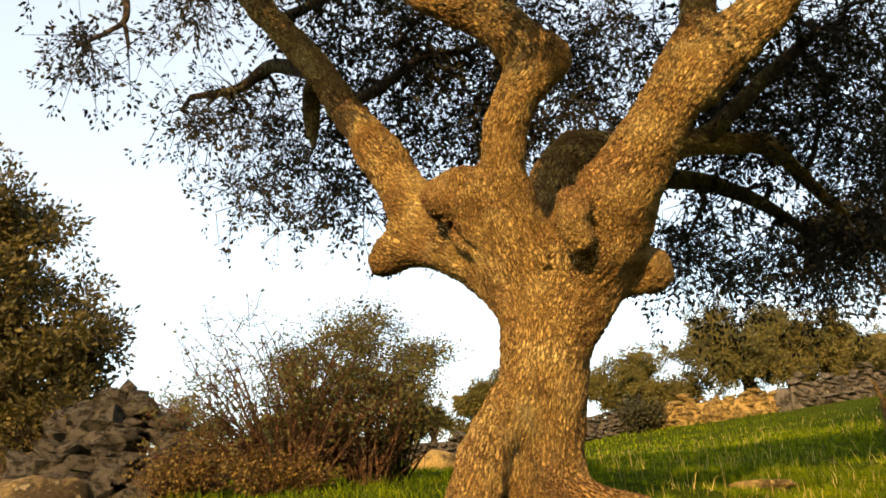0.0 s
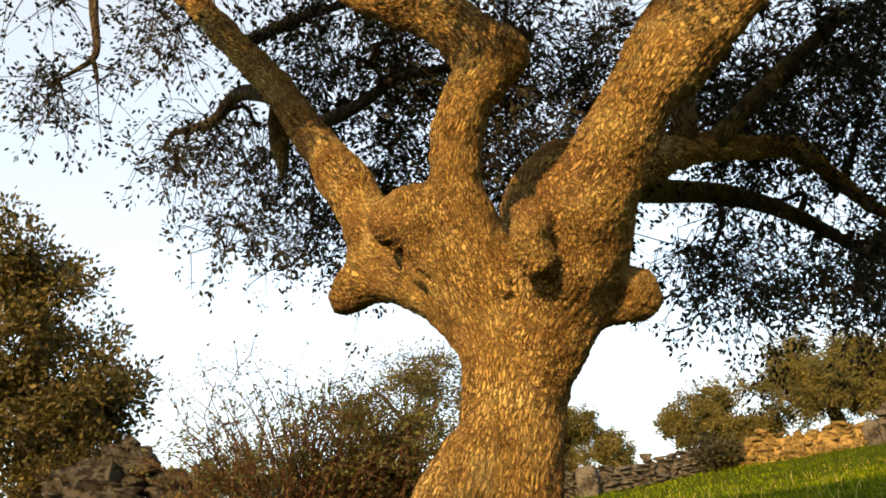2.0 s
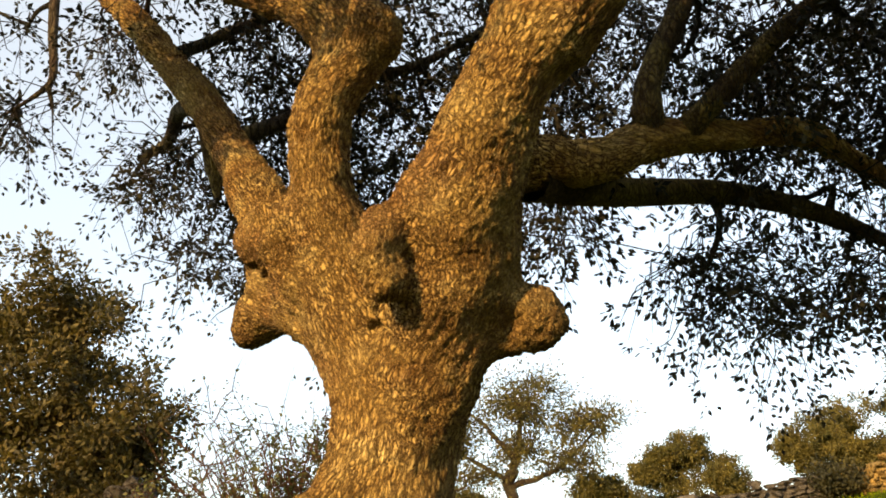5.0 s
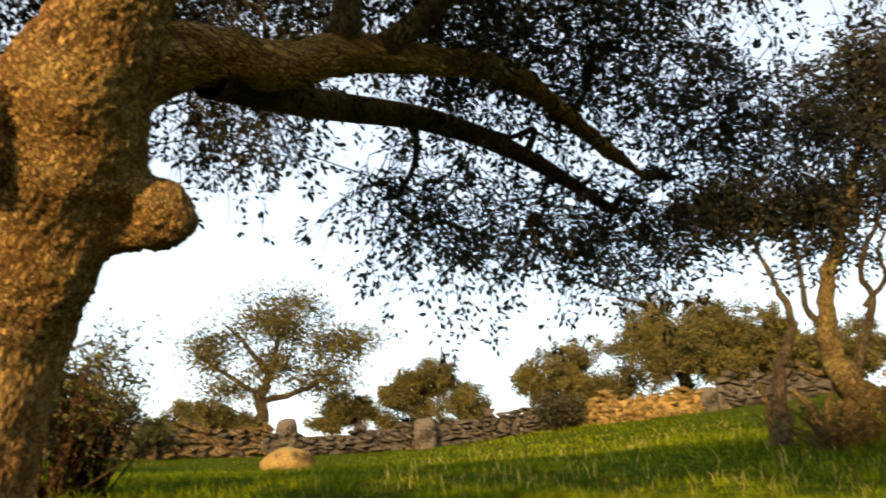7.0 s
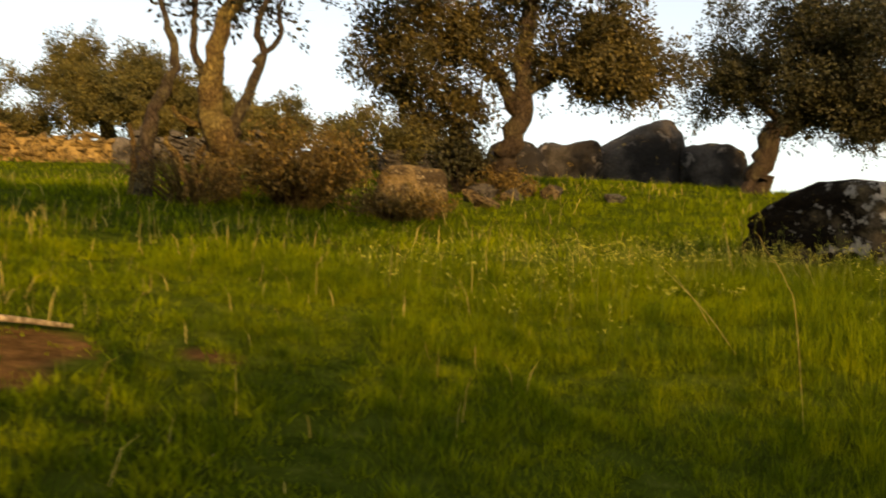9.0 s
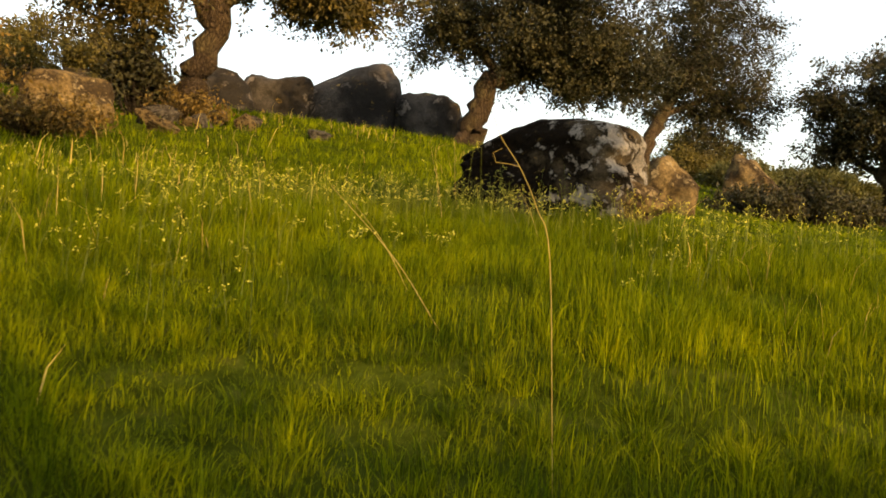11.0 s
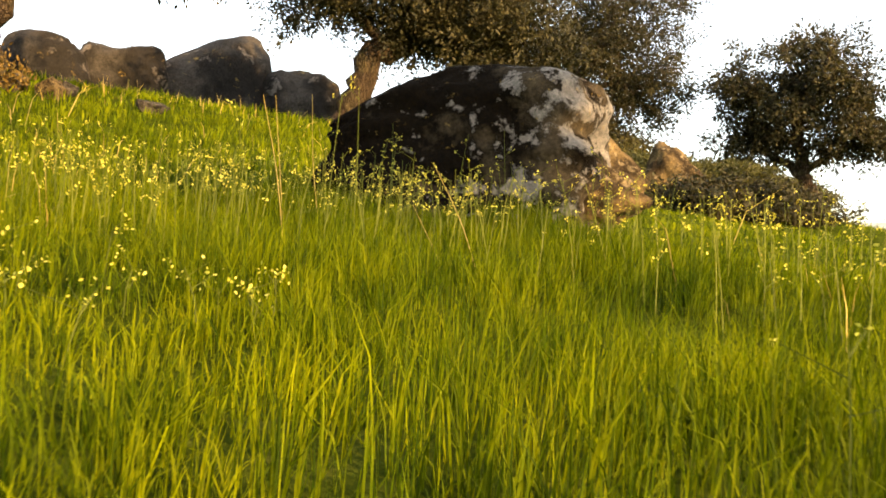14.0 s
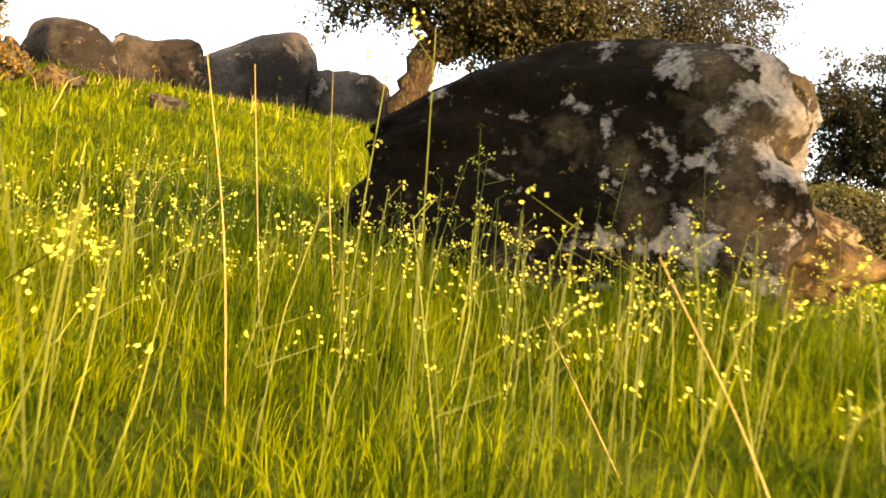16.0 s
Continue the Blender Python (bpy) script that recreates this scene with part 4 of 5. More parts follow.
shrub("shrub", on_ground(0.5, 11.0), "airy grey-green shrub with fine stems", "shrub", 34, 1.6, 0.6, 69, TWIG, LEAF_FAR, 0.05, 5)


# ---- rocks ----
def boulder(name, place, size, turn, seed, label, mat, rough=0.12, square=2.6, detail=4, shear=0.0, group="", category="boulder", taper=0.0, dents=(), ridge=((-1, 1), (1, 1))):
    bm = bmesh.new()
    bmesh.ops.create_icosphere(bm, subdivisions=detail, radius=1)
    off = Vector((seed * 3.7, seed * 1.3, seed * 7.1))
    for v in bm.verts:
        d = v.co.normalized()
        k = (abs(d.x) ** square + abs(d.y) ** square + abs(d.z) ** square) ** (-1 / square)
        p = d * k
        n = noise.noise(p * 1.1 + off) * rough * 2 + noise.noise(p * 2.7 + off) * rough + noise.noise(p * 7 + off) * rough * 0.35 + noise.noise(p * 16 + off) * rough * 0.16
        p = p * (1 + n)
        for (cx, cy, cz), reach, deep in dents:
            f = math.exp(-((p.x - cx) ** 2 + (p.y - cy) ** 2 + ((p.z - cz) * 1.6) ** 2) / (reach * reach))
            p = p - Vector((p.x, p.y, p.z * 0.4)) * f * deep
        if p.z > 0:  # the top falls off along the stone
            p.z *= float(np.interp(p.x, [q[0] for q in ridge], [q[1] for q in ridge]))
        p.z = p.z * (1 - taper * p.x) + shear * p.x
        v.co = Vector((p.x * size[0], p.y * size[1], p.z * size[2]))
    me = bpy.data.meshes.new(name)
    bm.to_mesh(me)
    bm.free()
    me.materials.append(mat)
    me.polygons.foreach_set("use_smooth", np.full(len(me.polygons), True))
    ob = new(name, me)
    ob.matrix_world = pose(*place, 0, 0, turn)
    return tagged(ob, label, category, group)


G = "boulders on the rise"
boulder("boulder", (25.05, 23.75, 3.3), (1.95, 1.5, 1.5), -35, 3, "large dome-shaped grey granite boulder", ROCK_FAR, 0.05, 2.4, 5, 0.28, G, "boulder", -0.42)
boulder("boulder", (27.1, 22.2, 3.3), (1.05, 1.2, 1.25), -35, 5, "rounded dark granite boulder", ROCK_FAR, 0.09, 4.0, 5, 0.0, G)
boulder("boulder", (22.8, 23.6, 3.35), (0.9, 1.0, 0.85), -40, 8, "block-shaped grey granite boulder", ROCK_FAR, 0.12, 5.0, 5, 0.0, G)
boulder("boulder", (20.8, 23.5, 3.3), (0.9, 0.9, 0.75), -40, 9, "low grey granite boulder", ROCK_FAR, 0.1, 2.6, 4, 0.0, G)
boulder("boulder", (20.4, 44.5, 6.6), (1.8, 1.5, 1.5), 0, 12, "sunlit rounded boulder on the crest", STONE, 0.08, 2.4, 4)
boulder("boulder", on_ground(13.2, 16.3, 0.26), (0.56, 0.38, 0.34), -20, 14, "pale flat stone in the grass", STONE, 0.1, 3.0, 4, 0.0, "", "rock")
boulder("boulder", (23.6, 11.0, 1.55), (0.50, 0.42, 0.62), -75, 15, "sunlit leaning slab of granite in the grass", STONE, 0.13, 4.0, 5, 0.0, "", "rock", 0.0, (), ((-1.1, 1.0), (-0.5, 1.05), (0.0, 0.9), (0.6, 0.45), (1.1, 0.0)))
boulder("boulder", on_ground(-2.0, 7.4, 0.1), (0.45, 0.4, 0.3), 10, 16, "yellowish sunlit rock in the grass", STONE, 0.12, 3.0, 4, 0.0, "", "rock")
boulder("boulder", on_ground(-2.9, 8.3, 0.05), (0.5, 0.4, 0.35), 50, 17, "yellowish sunlit rock in the grass", STONE, 0.12, 3.0, 4, 0.0, "", "rock")
boulder("boulder", on_ground(0.4, 21.0, 0.1), (0.55, 0.5, 0.4), 20, 33, "pale pointed mound of earth in the grass", WALL_STONE, 0.06, 2.0, 3, 0.0, "", "mound")
boulder("boulder", on_ground(4.13, 9.0, 0.03), (0.34, 0.12, 0.05), 18, 18, "pale flat slab half sunk in dry grass", WALL_STONE, 0.12, 3.0, 4, 0.0, "", "rock")
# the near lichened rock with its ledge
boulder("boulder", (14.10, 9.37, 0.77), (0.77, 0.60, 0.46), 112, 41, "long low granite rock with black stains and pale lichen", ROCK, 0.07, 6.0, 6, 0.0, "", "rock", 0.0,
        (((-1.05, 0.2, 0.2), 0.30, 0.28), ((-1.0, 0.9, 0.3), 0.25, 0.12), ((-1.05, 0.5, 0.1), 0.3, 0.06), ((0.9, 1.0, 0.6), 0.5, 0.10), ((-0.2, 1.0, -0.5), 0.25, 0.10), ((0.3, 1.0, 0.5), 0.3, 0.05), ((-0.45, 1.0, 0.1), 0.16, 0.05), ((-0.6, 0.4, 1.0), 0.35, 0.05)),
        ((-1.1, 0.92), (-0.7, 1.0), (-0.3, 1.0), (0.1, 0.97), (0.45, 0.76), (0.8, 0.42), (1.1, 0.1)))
boulder("boulder", (14.15, 8.66, 0.59), (0.31, 0.2, 0.14), -43, 42, "sunlit ledge of granite at the foot of a rock", STONE, 0.16, 3.2, 5, -0.02, "", "rock", 0.0, (((0.8, -0.6, -0.9), 0.5, 0.2),), ((-1.1, 1.3), (-0.3, 1.15), (0.4, 0.85), (1.1, 0.7)))
boulder("boulder", (17.6, 9.8, 1.02), (0.29, 0.25, 0.36), -75, 43, "low sunlit stone in the grass", STONE, 0.16, 3.2, 4, 0.0, "", "rock", 0.0, (), ((-1.1, 1.0), (-0.2, 0.95), (0.5, 0.6), (1.1, 0.1)))
# dark rubble heap
heap = thing("rubble_heap", on_ground(-2.9, 11.0), "dark heap of mossy rubble and dry brush", "rubble heap")
r = np.random.default_rng(77)


def stone_mesh(seed, mat, n=16):
    q = np.random.default_rng(seed)
    bm = bmesh.new()
    for _ in range(n):
        d = q.normal(size=3)
        d /= np.max(np.abs(d)) ** 0.7 * np.linalg.norm(d) ** 0.3
        bm.verts.new(d * q.uniform(0.85, 1.0))
    hull = bmesh.ops.convex_hull(bm, input=bm.verts)
    bmesh.ops.delete(bm, geom=[v for v in hull["geom_interior"] if isinstance(v, bmesh.types.BMVert)], context="VERTS")
    me = bpy.data.meshes.new("stone")
    bm.to_mesh(me)
    bm.free()
    me.materials.append(mat)
    return me


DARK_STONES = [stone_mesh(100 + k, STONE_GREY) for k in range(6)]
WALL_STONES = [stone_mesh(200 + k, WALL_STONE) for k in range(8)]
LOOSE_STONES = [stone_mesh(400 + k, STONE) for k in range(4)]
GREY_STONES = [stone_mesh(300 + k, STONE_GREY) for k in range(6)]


def lay(me, parent, place, size, turn):
    ob = new("stone", me)
    ob.parent = parent
    o = ORIGIN[parent.name]
    ob.matrix_basis = pose(*(np.array(place) - o), *turn) @ Matrix.Diagonal((*size, 1))
    return ob


for k in range(22):  # stones tumbled round the foot of the tree
    q = np.random.default_rng(k + 5)
    x, y = 15.6 + q.normal() * 0.75, 16.7 + q.normal() * 0.38
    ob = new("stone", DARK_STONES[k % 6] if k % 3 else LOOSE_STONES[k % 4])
    ob.matrix_world = pose(*on_ground(x, y, 0.06), q.uniform(-25, 25), q.uniform(-25, 25), q.uniform(0, 360)) @ Matrix.Diagonal((q.uniform(0.12, 0.34), q.uniform(0.10, 0.22), q.uniform(0.10, 0.22), 1))
    tagged(ob, "loose angular stone at the foot of an oak", "stone", "stones under the oak")
for k in range(150):
    a, u = r.uniform(0, 6.28), r.uniform(0, 1) ** 0.5
    x, y = -2.9 + math.cos(a) * u * 1.3, 11.0 + math.sin(a) * u * 0.8
    top = 1.5 * (1 - u) ** 0.7
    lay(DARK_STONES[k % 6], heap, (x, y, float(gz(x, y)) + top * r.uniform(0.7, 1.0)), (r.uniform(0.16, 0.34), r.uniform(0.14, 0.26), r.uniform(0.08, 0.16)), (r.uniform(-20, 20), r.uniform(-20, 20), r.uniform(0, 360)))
shrub("bramble", on_ground(-3.4, 11.1, 0.5), "dry twigs over a rubble heap", "bush", 40, 0.9, 1.0, 70, TWIG, LEAF_DRY, 0.035, 3, leafy=(0.0, 1))


# ---- dry stone wall ----
def stone_wall(name, label, path, height, pool, seed, lengths=0.42):
    r = np.random.default_rng(seed)
    w = thing(name, on_ground(*path[0]), label, "stone wall", kind="structure")
    for (x0, y0), (x1, y1) in zip(path, path[1:]):
        run = math.hypot(x1 - x0, y1 - y0)
        turn = math.degrees(math.atan2(y1 - y0, x1 - x0))
        u = np.linspace(0, 1, 12)
        cx, cy = x0 + (x1 - x0) * u, y0 + (y1 - y0) * u
        nx, ny = -(y1 - y0) / run * 0.07, (x1 - x0) / run * 0.07
        low, high = gz(cx, cy) - 0.2, gz(cx, cy) + height * 0.72
        V = np.concatenate([np.stack([cx + sx * nx, cy + sx * ny, h], 1) for sx, h in ((1, low), (1, high), (-1, high), (-1, low))])
        k = np.arange(11)
        F = np.concatenate([np.stack([k + 12 * a, k + 1 + 12 * a, k + 13 + 12 * a, k + 12 + 12 * a], 1) for a in range(3)])
        part("core", V, F, pool[0].materials[0], w, "rubble filling")
        z, row = 0.0, 0
        while z < height:
            tall = r.uniform(0.13, 0.21)
            s = r.uniform(0, 0.3)
            while s < run:
                ln = lengths * r.uniform(0.6, 1.5)
                u = (s + ln / 2) / run
                x, y = x0 + (x1 - x0) * u, y0 + (y1 - y0) * u
                if z + tall < height * r.uniform(0.8, 1.15):
                    lay(pool[r.integers(len(pool))], w, (x + r.normal() * 0.03, y + r.normal() * 0.05, float(gz(x, y)) + z + tall * 0.5),
                        (ln * 0.60, r.uniform(0.22, 0.32), tall * 0.68), (r.uniform(-8, 8), r.uniform(-9, 9), turn + r.uniform(-7, 7)))
                s += ln
            z += tall * 0.92
            row += 1
    return w


# lit runs are coloured golden and shaded runs grey, light set by colour
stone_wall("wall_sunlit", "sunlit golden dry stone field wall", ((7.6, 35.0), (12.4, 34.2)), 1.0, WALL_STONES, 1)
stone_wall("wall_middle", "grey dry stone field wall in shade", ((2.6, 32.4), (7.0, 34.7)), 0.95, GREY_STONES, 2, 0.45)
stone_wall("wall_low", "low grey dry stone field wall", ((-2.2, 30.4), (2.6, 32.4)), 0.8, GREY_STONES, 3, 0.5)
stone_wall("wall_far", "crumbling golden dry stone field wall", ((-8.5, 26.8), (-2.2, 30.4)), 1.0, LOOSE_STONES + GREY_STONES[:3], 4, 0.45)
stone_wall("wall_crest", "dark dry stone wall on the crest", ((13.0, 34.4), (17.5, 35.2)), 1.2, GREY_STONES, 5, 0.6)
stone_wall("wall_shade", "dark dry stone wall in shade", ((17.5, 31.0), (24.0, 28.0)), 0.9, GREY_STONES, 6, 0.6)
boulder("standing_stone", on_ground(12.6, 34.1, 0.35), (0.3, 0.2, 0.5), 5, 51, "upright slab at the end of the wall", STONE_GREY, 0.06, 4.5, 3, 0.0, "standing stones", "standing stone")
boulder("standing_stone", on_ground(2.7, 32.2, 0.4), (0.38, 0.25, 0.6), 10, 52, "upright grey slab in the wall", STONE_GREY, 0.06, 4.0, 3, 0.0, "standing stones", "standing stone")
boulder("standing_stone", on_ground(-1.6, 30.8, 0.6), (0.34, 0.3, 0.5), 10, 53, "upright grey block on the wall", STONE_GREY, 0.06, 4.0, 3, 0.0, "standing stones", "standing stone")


# ---- grass ----
BARE = ((4.12, 8.92, 0.42, 0.20), (6.4, 7.95, 0.45, 0.30), (6.2, 7.5, 0.28, 0.30), (5.80, 6.98, 0.26, 0.30), (6.62, 7.7, 0.10, 0.10), (7.14, 7.8, 0.12, 0.10), (7.3, 8.6, 0.2, 0.15))


def open_meadow(X, Y, r):
    """True where grass may grow: off trunks, rocks and bare earth."""
    keep = np.hypot(X - 1.95, Y - 6.15) > 0.5
    keep &= ~((np.abs(X - 14.25) < 0.5) & (np.abs(Y - 9.42) < 0.75))
    bare = sum(np.exp(-((X - cx) / rx) ** 2 - ((Y - cy) / ry) ** 2) for cx, cy, rx, ry in BARE)
    return keep & (r.uniform(0, 1, len(X)) > bare * 0.93)


def swell(X, Y):
    """Taller and shorter patches of the meadow."""
    grazed = np.clip((X - 7.8) / 1.7, 0, 1) + np.clip((Y - 9.0) / 2, 0, 1) + np.clip((2.5 - X) / 2, 0, 1)
    along, off = (X - 8.88) * 0.8 + (Y - 6.26) * 0.6, (X - 8.88) * 0.6 - (Y - 6.26) * 0.8
    trodden = 0.12 * np.exp(-((off / 0.32) ** 2)) * (along > -1.5) * (along < 3.1)
    cropped = 0.5 * np.clip((off - 0.9) / 0.7, 0, 1) * np.clip((X - 12.3) / 0.8, 0, 1) * (X < 34) * (Y < 13)
    return (1 - trodden) * (1 - cropped) * (0.72 + 0.28 * np.clip(grazed, 0, 1)) * (1.0 + 0.38 * np.sin(3.1 * X + 1.1 * np.sin(1.7 * Y)) * np.sin(3.6 * Y + 0.9 * np.sin(1.3 * X)) + 0.25 * np.sin(8.3 * X + 2 * Y) * np.sin(7.7 * Y - X))


def blades(X, Y, height, width, seed, lean=0.35, heading=None, rise=1.0, fine=True):
    """Bent blades; the far ones have one side fewer."""
    r = np.random.default_rng(seed)
    n = len(X)
    Z = gz(X, Y) - 0.02
    a = r.uniform(0, 2 * np.pi, n)
    h = height * r.uniform(0.45, 1.25, n) * swell(X, Y) * rise
    ld = r.uniform(0, 2 * np.pi, n) if heading is None else heading + r.normal(size=n) * 0.6
    out = lean * h * r.uniform(0, 1, n)
    lx, ly = np.cos(ld) * out, np.sin(ld) * out
    if not fine:  # slimmer where the trail runs through
        width = width * np.where((X > 7.2) & (X < 14) & (Y > 4.6) & (Y < 10.4), 0.45, 1.0)
    wx, wy = np.cos(a) * width / 2, np.sin(a) * width / 2
    base = np.stack([X, Y, Z], 1)
    side = np.stack([wx, wy, np.zeros(n)], 1)
    mid = base + np.stack([lx * 0.35, ly * 0.35, h * 0.6], 1)
    tip = base + np.stack([lx, ly, h - 0.25 * out], 1)
    if fine:
        V = np.stack([base - side, base + side, mid + side * 0.75, tip, mid - side * 0.75], 1).reshape(-1, 3)
        o = np.arange(n)[:, None] * 5
        return V, np.concatenate([o + [0, 1, 2], o + [0, 2, 4], o + [4, 2, 3]], 1).reshape(-1, 3)
    mid = base + np.stack([lx * 0.25, ly * 0.25, h * 0.45], 1)
    V = np.stack([base, mid + side, tip, mid - side], 1).reshape(-1, 3)
    o = np.arange(n)[:, None] * 4
    return V, np.concatenate([o + [0, 1, 3], o + [1, 2, 3]], 1).reshape(-1, 3)


def scatter(n, x0, x1, y0, y1, seed):
    r = np.random.default_rng(seed)
    X, Y = r.uniform(x0, x1, n), r.uniform(y0, y1, n)
    keep = open_meadow(X, Y, r)
    return X[keep], Y[keep]


def tussocks(n, per, x0, x1, y0, y1, seed, height, width, reach, lean, fine):
    """Grass in splayed clumps with bare gaps between them."""
    r = np.random.default_rng(seed)
    CX, CY = r.uniform(x0, x1, n), r.uniform(y0, y1, n)
    keep = open_meadow(CX, CY, r)
    CX, CY = CX[keep], CY[keep]
    size = np.repeat(r.uniform(0.5, 1.35, len(CX)), per)
    a, u = r.uniform(0, 2 * np.pi, len(size)), np.abs(r.normal(size=len(size))) * 0.6
    X = np.repeat(CX, per) + np.cos(a) * u * reach * size
    Y = np.repeat(CY, per) + np.sin(a) * u * reach * size
    return blades(X, Y, height, width * r.uniform(0.6, 1.3, len(X)), seed, lean, a, size * (1.1 - 0.25 * u), fine)


GRASS_SETS = []
for n, per, box, h, w, reach, s, fine in ((2700, 40, (7.4, 14.0, 4.9, 10.3), 0.125, 0.0031, 0.062, 1, True), (4200, 30, (3.6, 9.4, 4.8, 11.2), 0.105, 0.0060, 0.085, 2, False),
                                          (1900, 28, (9.6, 20.0, 6.0, 15.5), 0.12, 0.0075, 0.12, 3, False), (1100, 26, (-6.0, 11.0, 6.5, 20.0), 0.12, 0.011, 0.14, 4, False),
                                          (300, 30, (-1.0, 8.0, -2.0, 5.5), 0.12, 0.007, 0.09, 7, False)):
    GRASS_SETS.append(tussocks(n, per, *box, s, h, w, reach, 0.9, fine))
for n, box, h, w, s in ((52000, (7.8, 13.8, 5.0, 10.2), 0.150, 0.0029, 11), (24000, (3.8, 9.0, 4.6, 11.0), 0.055, 0.006, 12), (24000, (10.0, 20.0, 6.0, 15.0), 0.13, 0.0075, 13),
                        (15000, (-6.0, 12.0, 6.5, 20.0), 0.11, 0.011, 14), (24000, (8.0, 30.0, 8.0, 26.0), 0.15, 0.018, 5), (24000, (-12.0, 26.0, 16.0, 36.0), 0.14, 0.030, 6)):
    X, Y = scatter(n, *box, s)
    if s == 5:  # coarse blades stay off the trail
        away = (X > 14) | (Y > 10.4)
        X, Y = X[away], Y[away]
    GRASS_SETS.append(blades(X, Y, h, w * (0.7 + 0.6 * np.random.default_rng(s).uniform(size=len(X))), s, 0.5, rise=np.where((X < 9.4) & (s == 11), 0.5, 1.0), fine=s == 11))
V, F = join(GRASS_SETS)
tagged(new("grass", mesh_from("grass", V, F, GRASS, False)), "lush spring meadow grass in warm low sun", "grass", kind="stuff")
X, Y = scatter(900, 2.5, 14.0, 5.0, 14.0, 9)
aside = np.abs((X - 8.0) * 0.588 - (Y - 5.6) * 0.809) > 0.9  # trodden down along the trail
X, Y = X[aside], Y[aside]
X2, Y2 = scatter(900, 3, 20, 12, 30, 10)
X3, Y3 = scatter(190, 3.2, 6.6, 7.0, 9.8, 23)
V, F = join([blades(X, Y, 0.27, 0.004, 11, 0.8), blades(X2, Y2, 0.26, 0.010, 12, 0.8), blades(X3, Y3, 0.22, 0.006, 13, 0.8)])
tagged(new("dry_grass", mesh_from("dry_grass", V, F, STRAW, False)), "scattered dry straw-coloured grass stalks", "grass", kind="stuff")


# ---- yellow mustard ----
def mustard(X, Y, height, seed, size=0.0065):
    r = np.random.default_rng(seed)
    stalks, cs, ax = [], [], []
    for x, y in zip(X, Y):
        z = float(gz(x, y))
        h = height * r.uniform(0.6, 1.3)
        lean = r.normal(size=2) * 0.12 * h
        top = np.array([x + lean[0], y + lean[1], z + h])
        stalks.append(tube([(x, y, z), ((x + top[0]) / 2 + r.normal() * 0.01, (y + top[1]) / 2, z + h * 0.55), top], [0.0016, 0.0013, 0.0008], 3))
        for _ in range(r.integers(2, 5)):
            u = r.uniform(0.55, 1.0)
            b = np.array([x, y, z]) + (top - [x, y, z]) * u
            e = b + [r.normal() * 0.03, r.normal() * 0.03, 0.03]
            stalks.append(tube([b, (b + e) / 2, e], [0.0009, 0.0007, 0.0006], 3))
            k = r.integers(3, 7)
            cs.append(e + r.normal(size=(k, 3)) * size * 0.8)
            ax.append(r.normal(size=(k, 3)) + [0, 0, 0.8])
    return join(stalks), leaves(np.concatenate(cs), np.concatenate(ax), size, 0.8, seed)


X, Y = scatter(620, 8.8, 14.2, 6.5, 10.5, 21)
X4, Y4 = scatter(200, 10.4, 13.2, 8.2, 10.4, 24)
X, Y = np.r_[X, X4], np.r_[Y, Y4]
far_ok = (np.hypot(X - 11.0, Y - 7.9) > 0.85) & ((np.abs((X - 8.88) * 0.6 - (Y - 6.26) * 0.8) > 0.5) | ((X - 8.88) * 0.8 + (Y - 6.26) * 0.6 > 3))
(SV, SF), (PV, PF) = mustard(X[far_ok], Y[far_ok], 0.26, 22)
flowers = thing("wild_mustard", on_ground(11, 8), "drift of small yellow wild mustard flowers in the grass", "flowers", kind="stuff")
part("stalk", SV, SF, STALK, flowers, smooth=False)
part("petal", PV, PF, PETAL, flowers, smooth=False)
for k, (x, y, h) in enumerate(((12.0, 8.57, 0.55), (11.98, 8.68, 0.43), (11.64, 8.8, 0.45), (12.3, 8.95, 0.42), (12.75, 8.7, 0.42), (13.0, 8.5, 0.40), (12.6, 8.45, 0.38), (12.9, 8.2, 0.36), (11.45, 8.5, 0.36), (13.2, 8.9, 0.4), (12.95, 9.1, 0.42)) + tuple((q.uniform(11.9, 13.4), q.uniform(8.0, 9.6), q.uniform(0.28, 0.4)) for q in map(np.random.default_rng, range(40, 62))) + tuple((10.3 + 0.74 * u - 0.67 * v, 7.27 + 0.67 * u + 0.74 * v, h) for u, v, h in ((q.uniform(0.55, 1.15), q.uniform(0.06, 0.75), q.uniform(0.09, 0.15)) for q in map(np.random.default_rng, range(80, 98))))):
    plant = thing("mustard_plant", on_ground(x, y), "short wild mustard with open yellow flowers" if h < 0.23 else "tall wild mustard with yellow flower head", "flower", "mustard plants")
    (SV, SF), (PV, PF) = mustard([x], [y], h, 500 + k, 0.009 if h < 0.23 else 0.008)
    tagged(part("stalk", SV, SF, STALK, plant, smooth=False), kind="stuff")
    tagged(part("petal", PV, PF, PETAL, plant, smooth=False), kind="stuff")
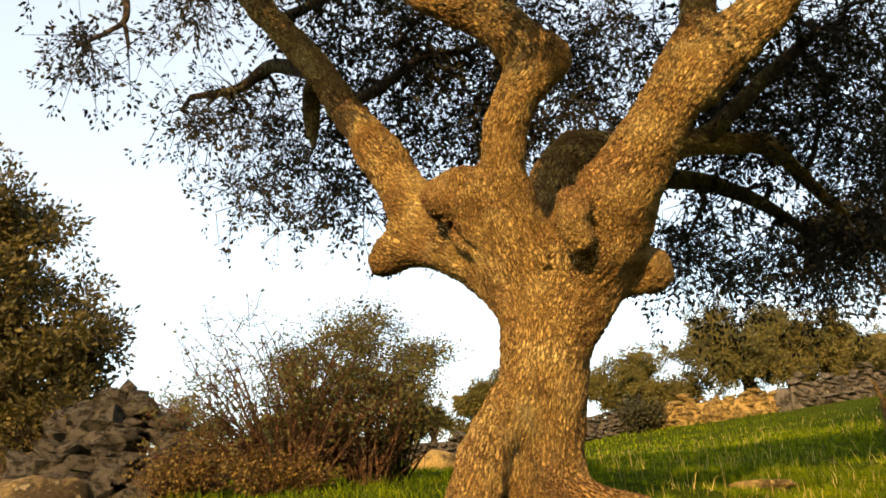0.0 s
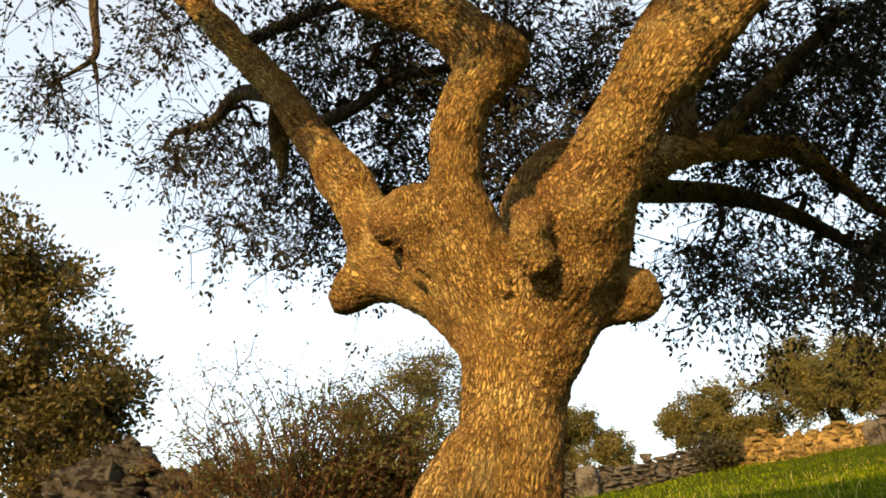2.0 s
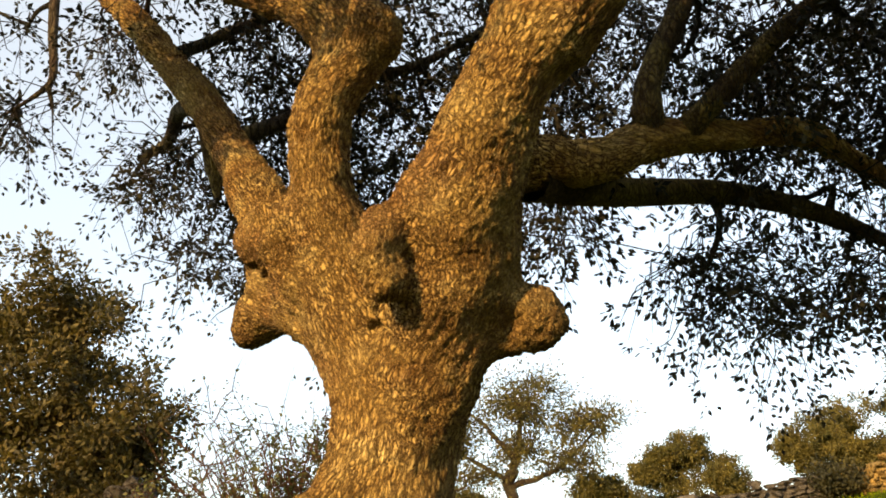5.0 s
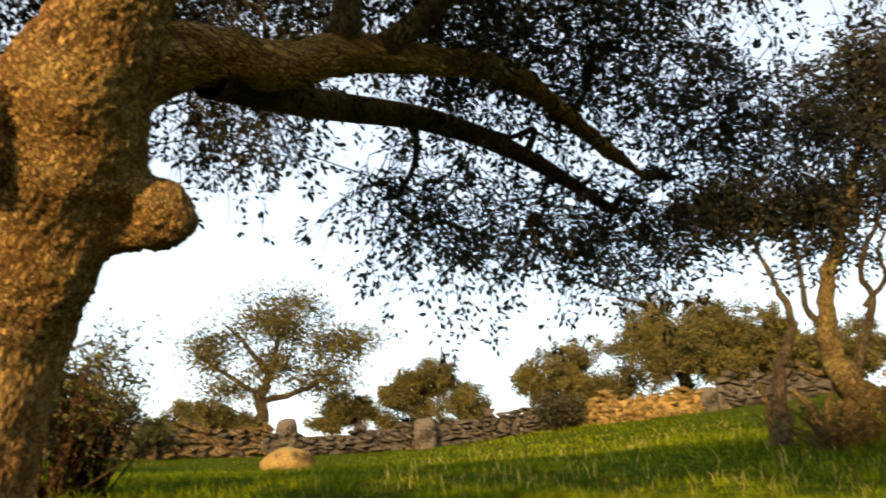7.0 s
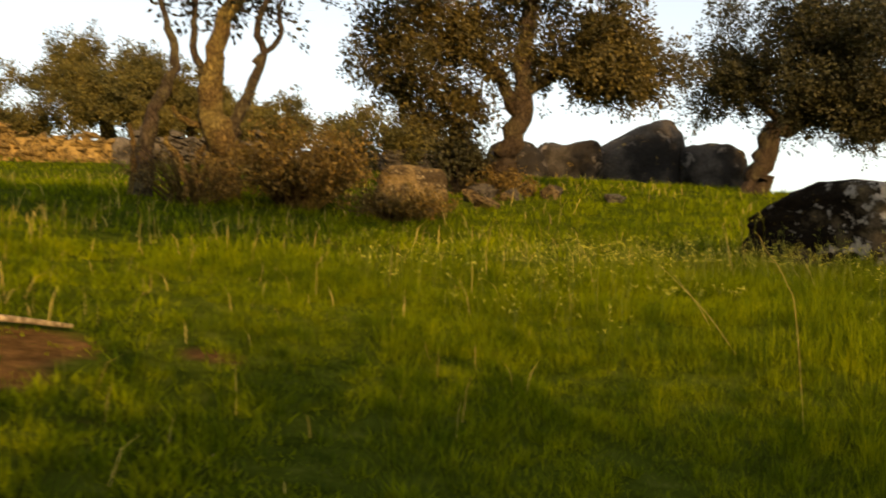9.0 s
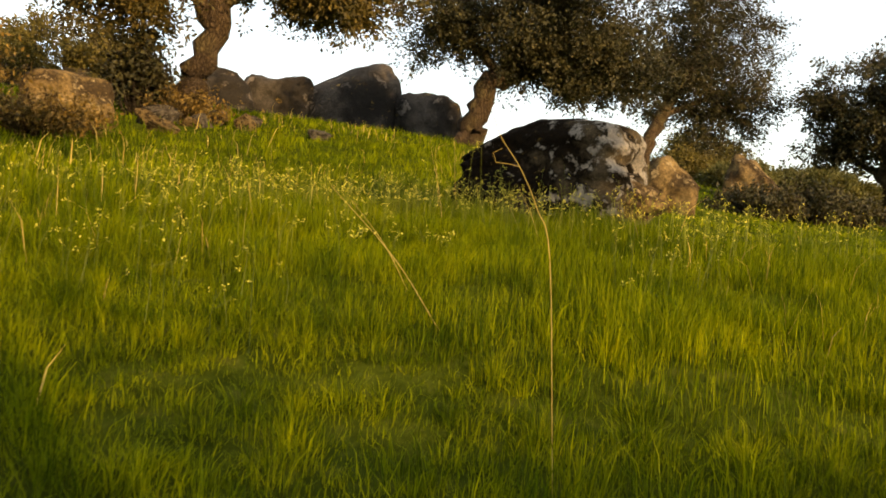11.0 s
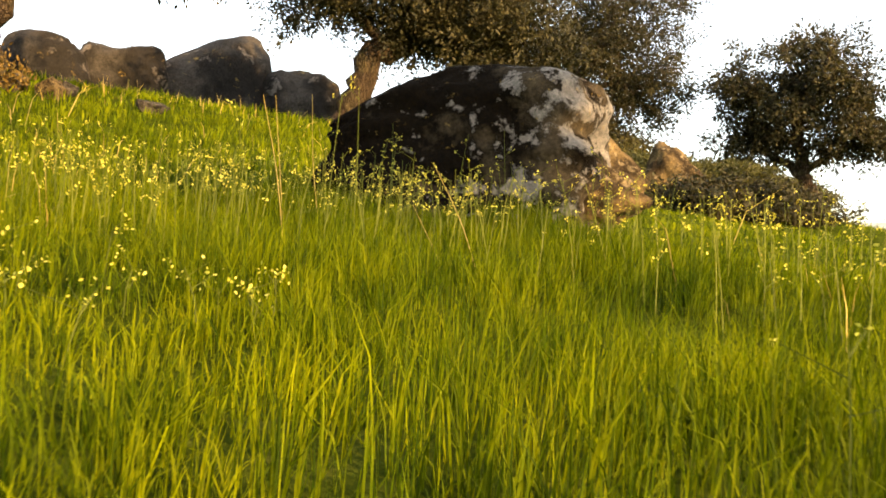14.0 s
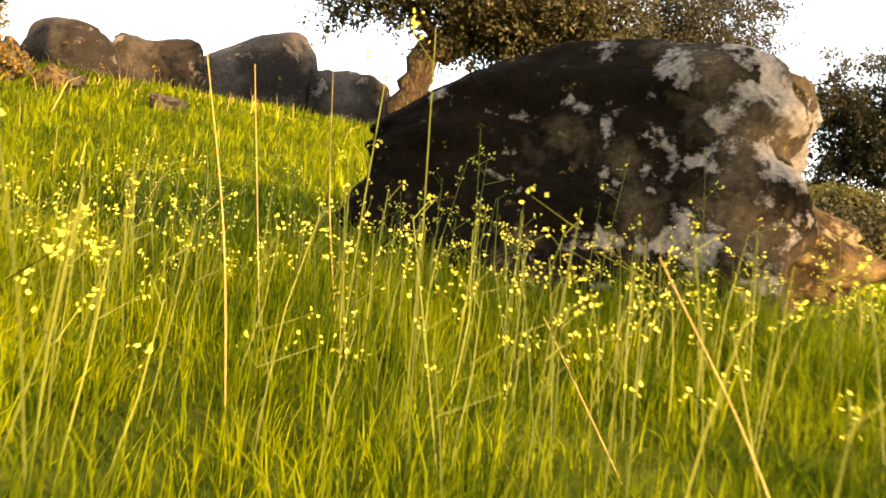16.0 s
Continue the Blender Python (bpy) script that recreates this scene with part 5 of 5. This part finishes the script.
# ---- fallen branch on bare earth ----
log = thing("fallen_branch", on_ground(6.4, 8.15), "pale broken branch lying on bare earth", "branch")
part("wood", *tube(*spline([(6.12, 8.3, float(gz(6.12, 8.3)) + 0.03), (6.35, 8.2, float(gz(6.35, 8.2)) + 0.05), (6.62, 8.1, float(gz(6.62, 8.1)) + 0.04)], [0.012, 0.017, 0.010], 5), 8), DEADWOOD, log)


# ---- single tall stalks ----
def dry_stalk(foot, tip, sway, seed):
    r = np.random.default_rng(seed)
    st = thing("dry_stalk", on_ground(*foot), "single tall straw-coloured dry grass stalk", "grass stalk", "tall dry stalks")
    b, e = np.array(on_ground(*foot)), np.array(tip)
    m = (b + e) / 2 + [sway, -sway * 0.5, 0.0]
    part("stem", *tube(*spline([b, m, e], [0.0016, 0.0014, 0.0008], 6), 5), STRAW, st)


for k, (foot, tip, sway) in enumerate((((11.86, 8.75), (11.94, 8.97, 0.70), 0.01), ((12.27, 9.12), (12.23, 9.18, 0.76), 0.0), ((12.5, 9.13), (12.46, 9.19, 0.81), -0.01),
                                       ((11.9, 8.02), (11.92, 8.22, 0.46), 0.015), ((12.17, 8.33), (12.3, 8.54, 0.36), 0.0), ((9.6, 6.9), (9.4, 7.25, 0.22), 0.03), ((10.0, 7.4), (9.75, 7.5, 0.2), 0.02))):
    dry_stalk(foot, tip, sway, 900 + k)
bent = thing("dry_stalk", on_ground(8.91, 6.02), "bent dry stalk with a broken side shoot", "grass stalk", "tall dry stalks")
part("stem", *tube(*spline([on_ground(8.91, 6.02), (8.891, 6.059, 0.028), (8.888, 6.098, 0.135), (8.865, 6.131, 0.215), (8.831, 6.163, 0.277), (8.815, 6.18, 0.33)], [0.0010, 0.0010, 0.0009, 0.0009, 0.0008, 0.0005], 5), 5), STRAW, bent)
part("side_shoot", *tube([(8.862, 6.134, 0.220), (8.851, 6.153, 0.224), (8.837, 6.175, 0.225), (8.833, 6.181, 0.244), (8.843, 6.166, 0.255)], [0.0007, 0.0007, 0.0006, 0.0006, 0.0004], 5), STRAW, bent)
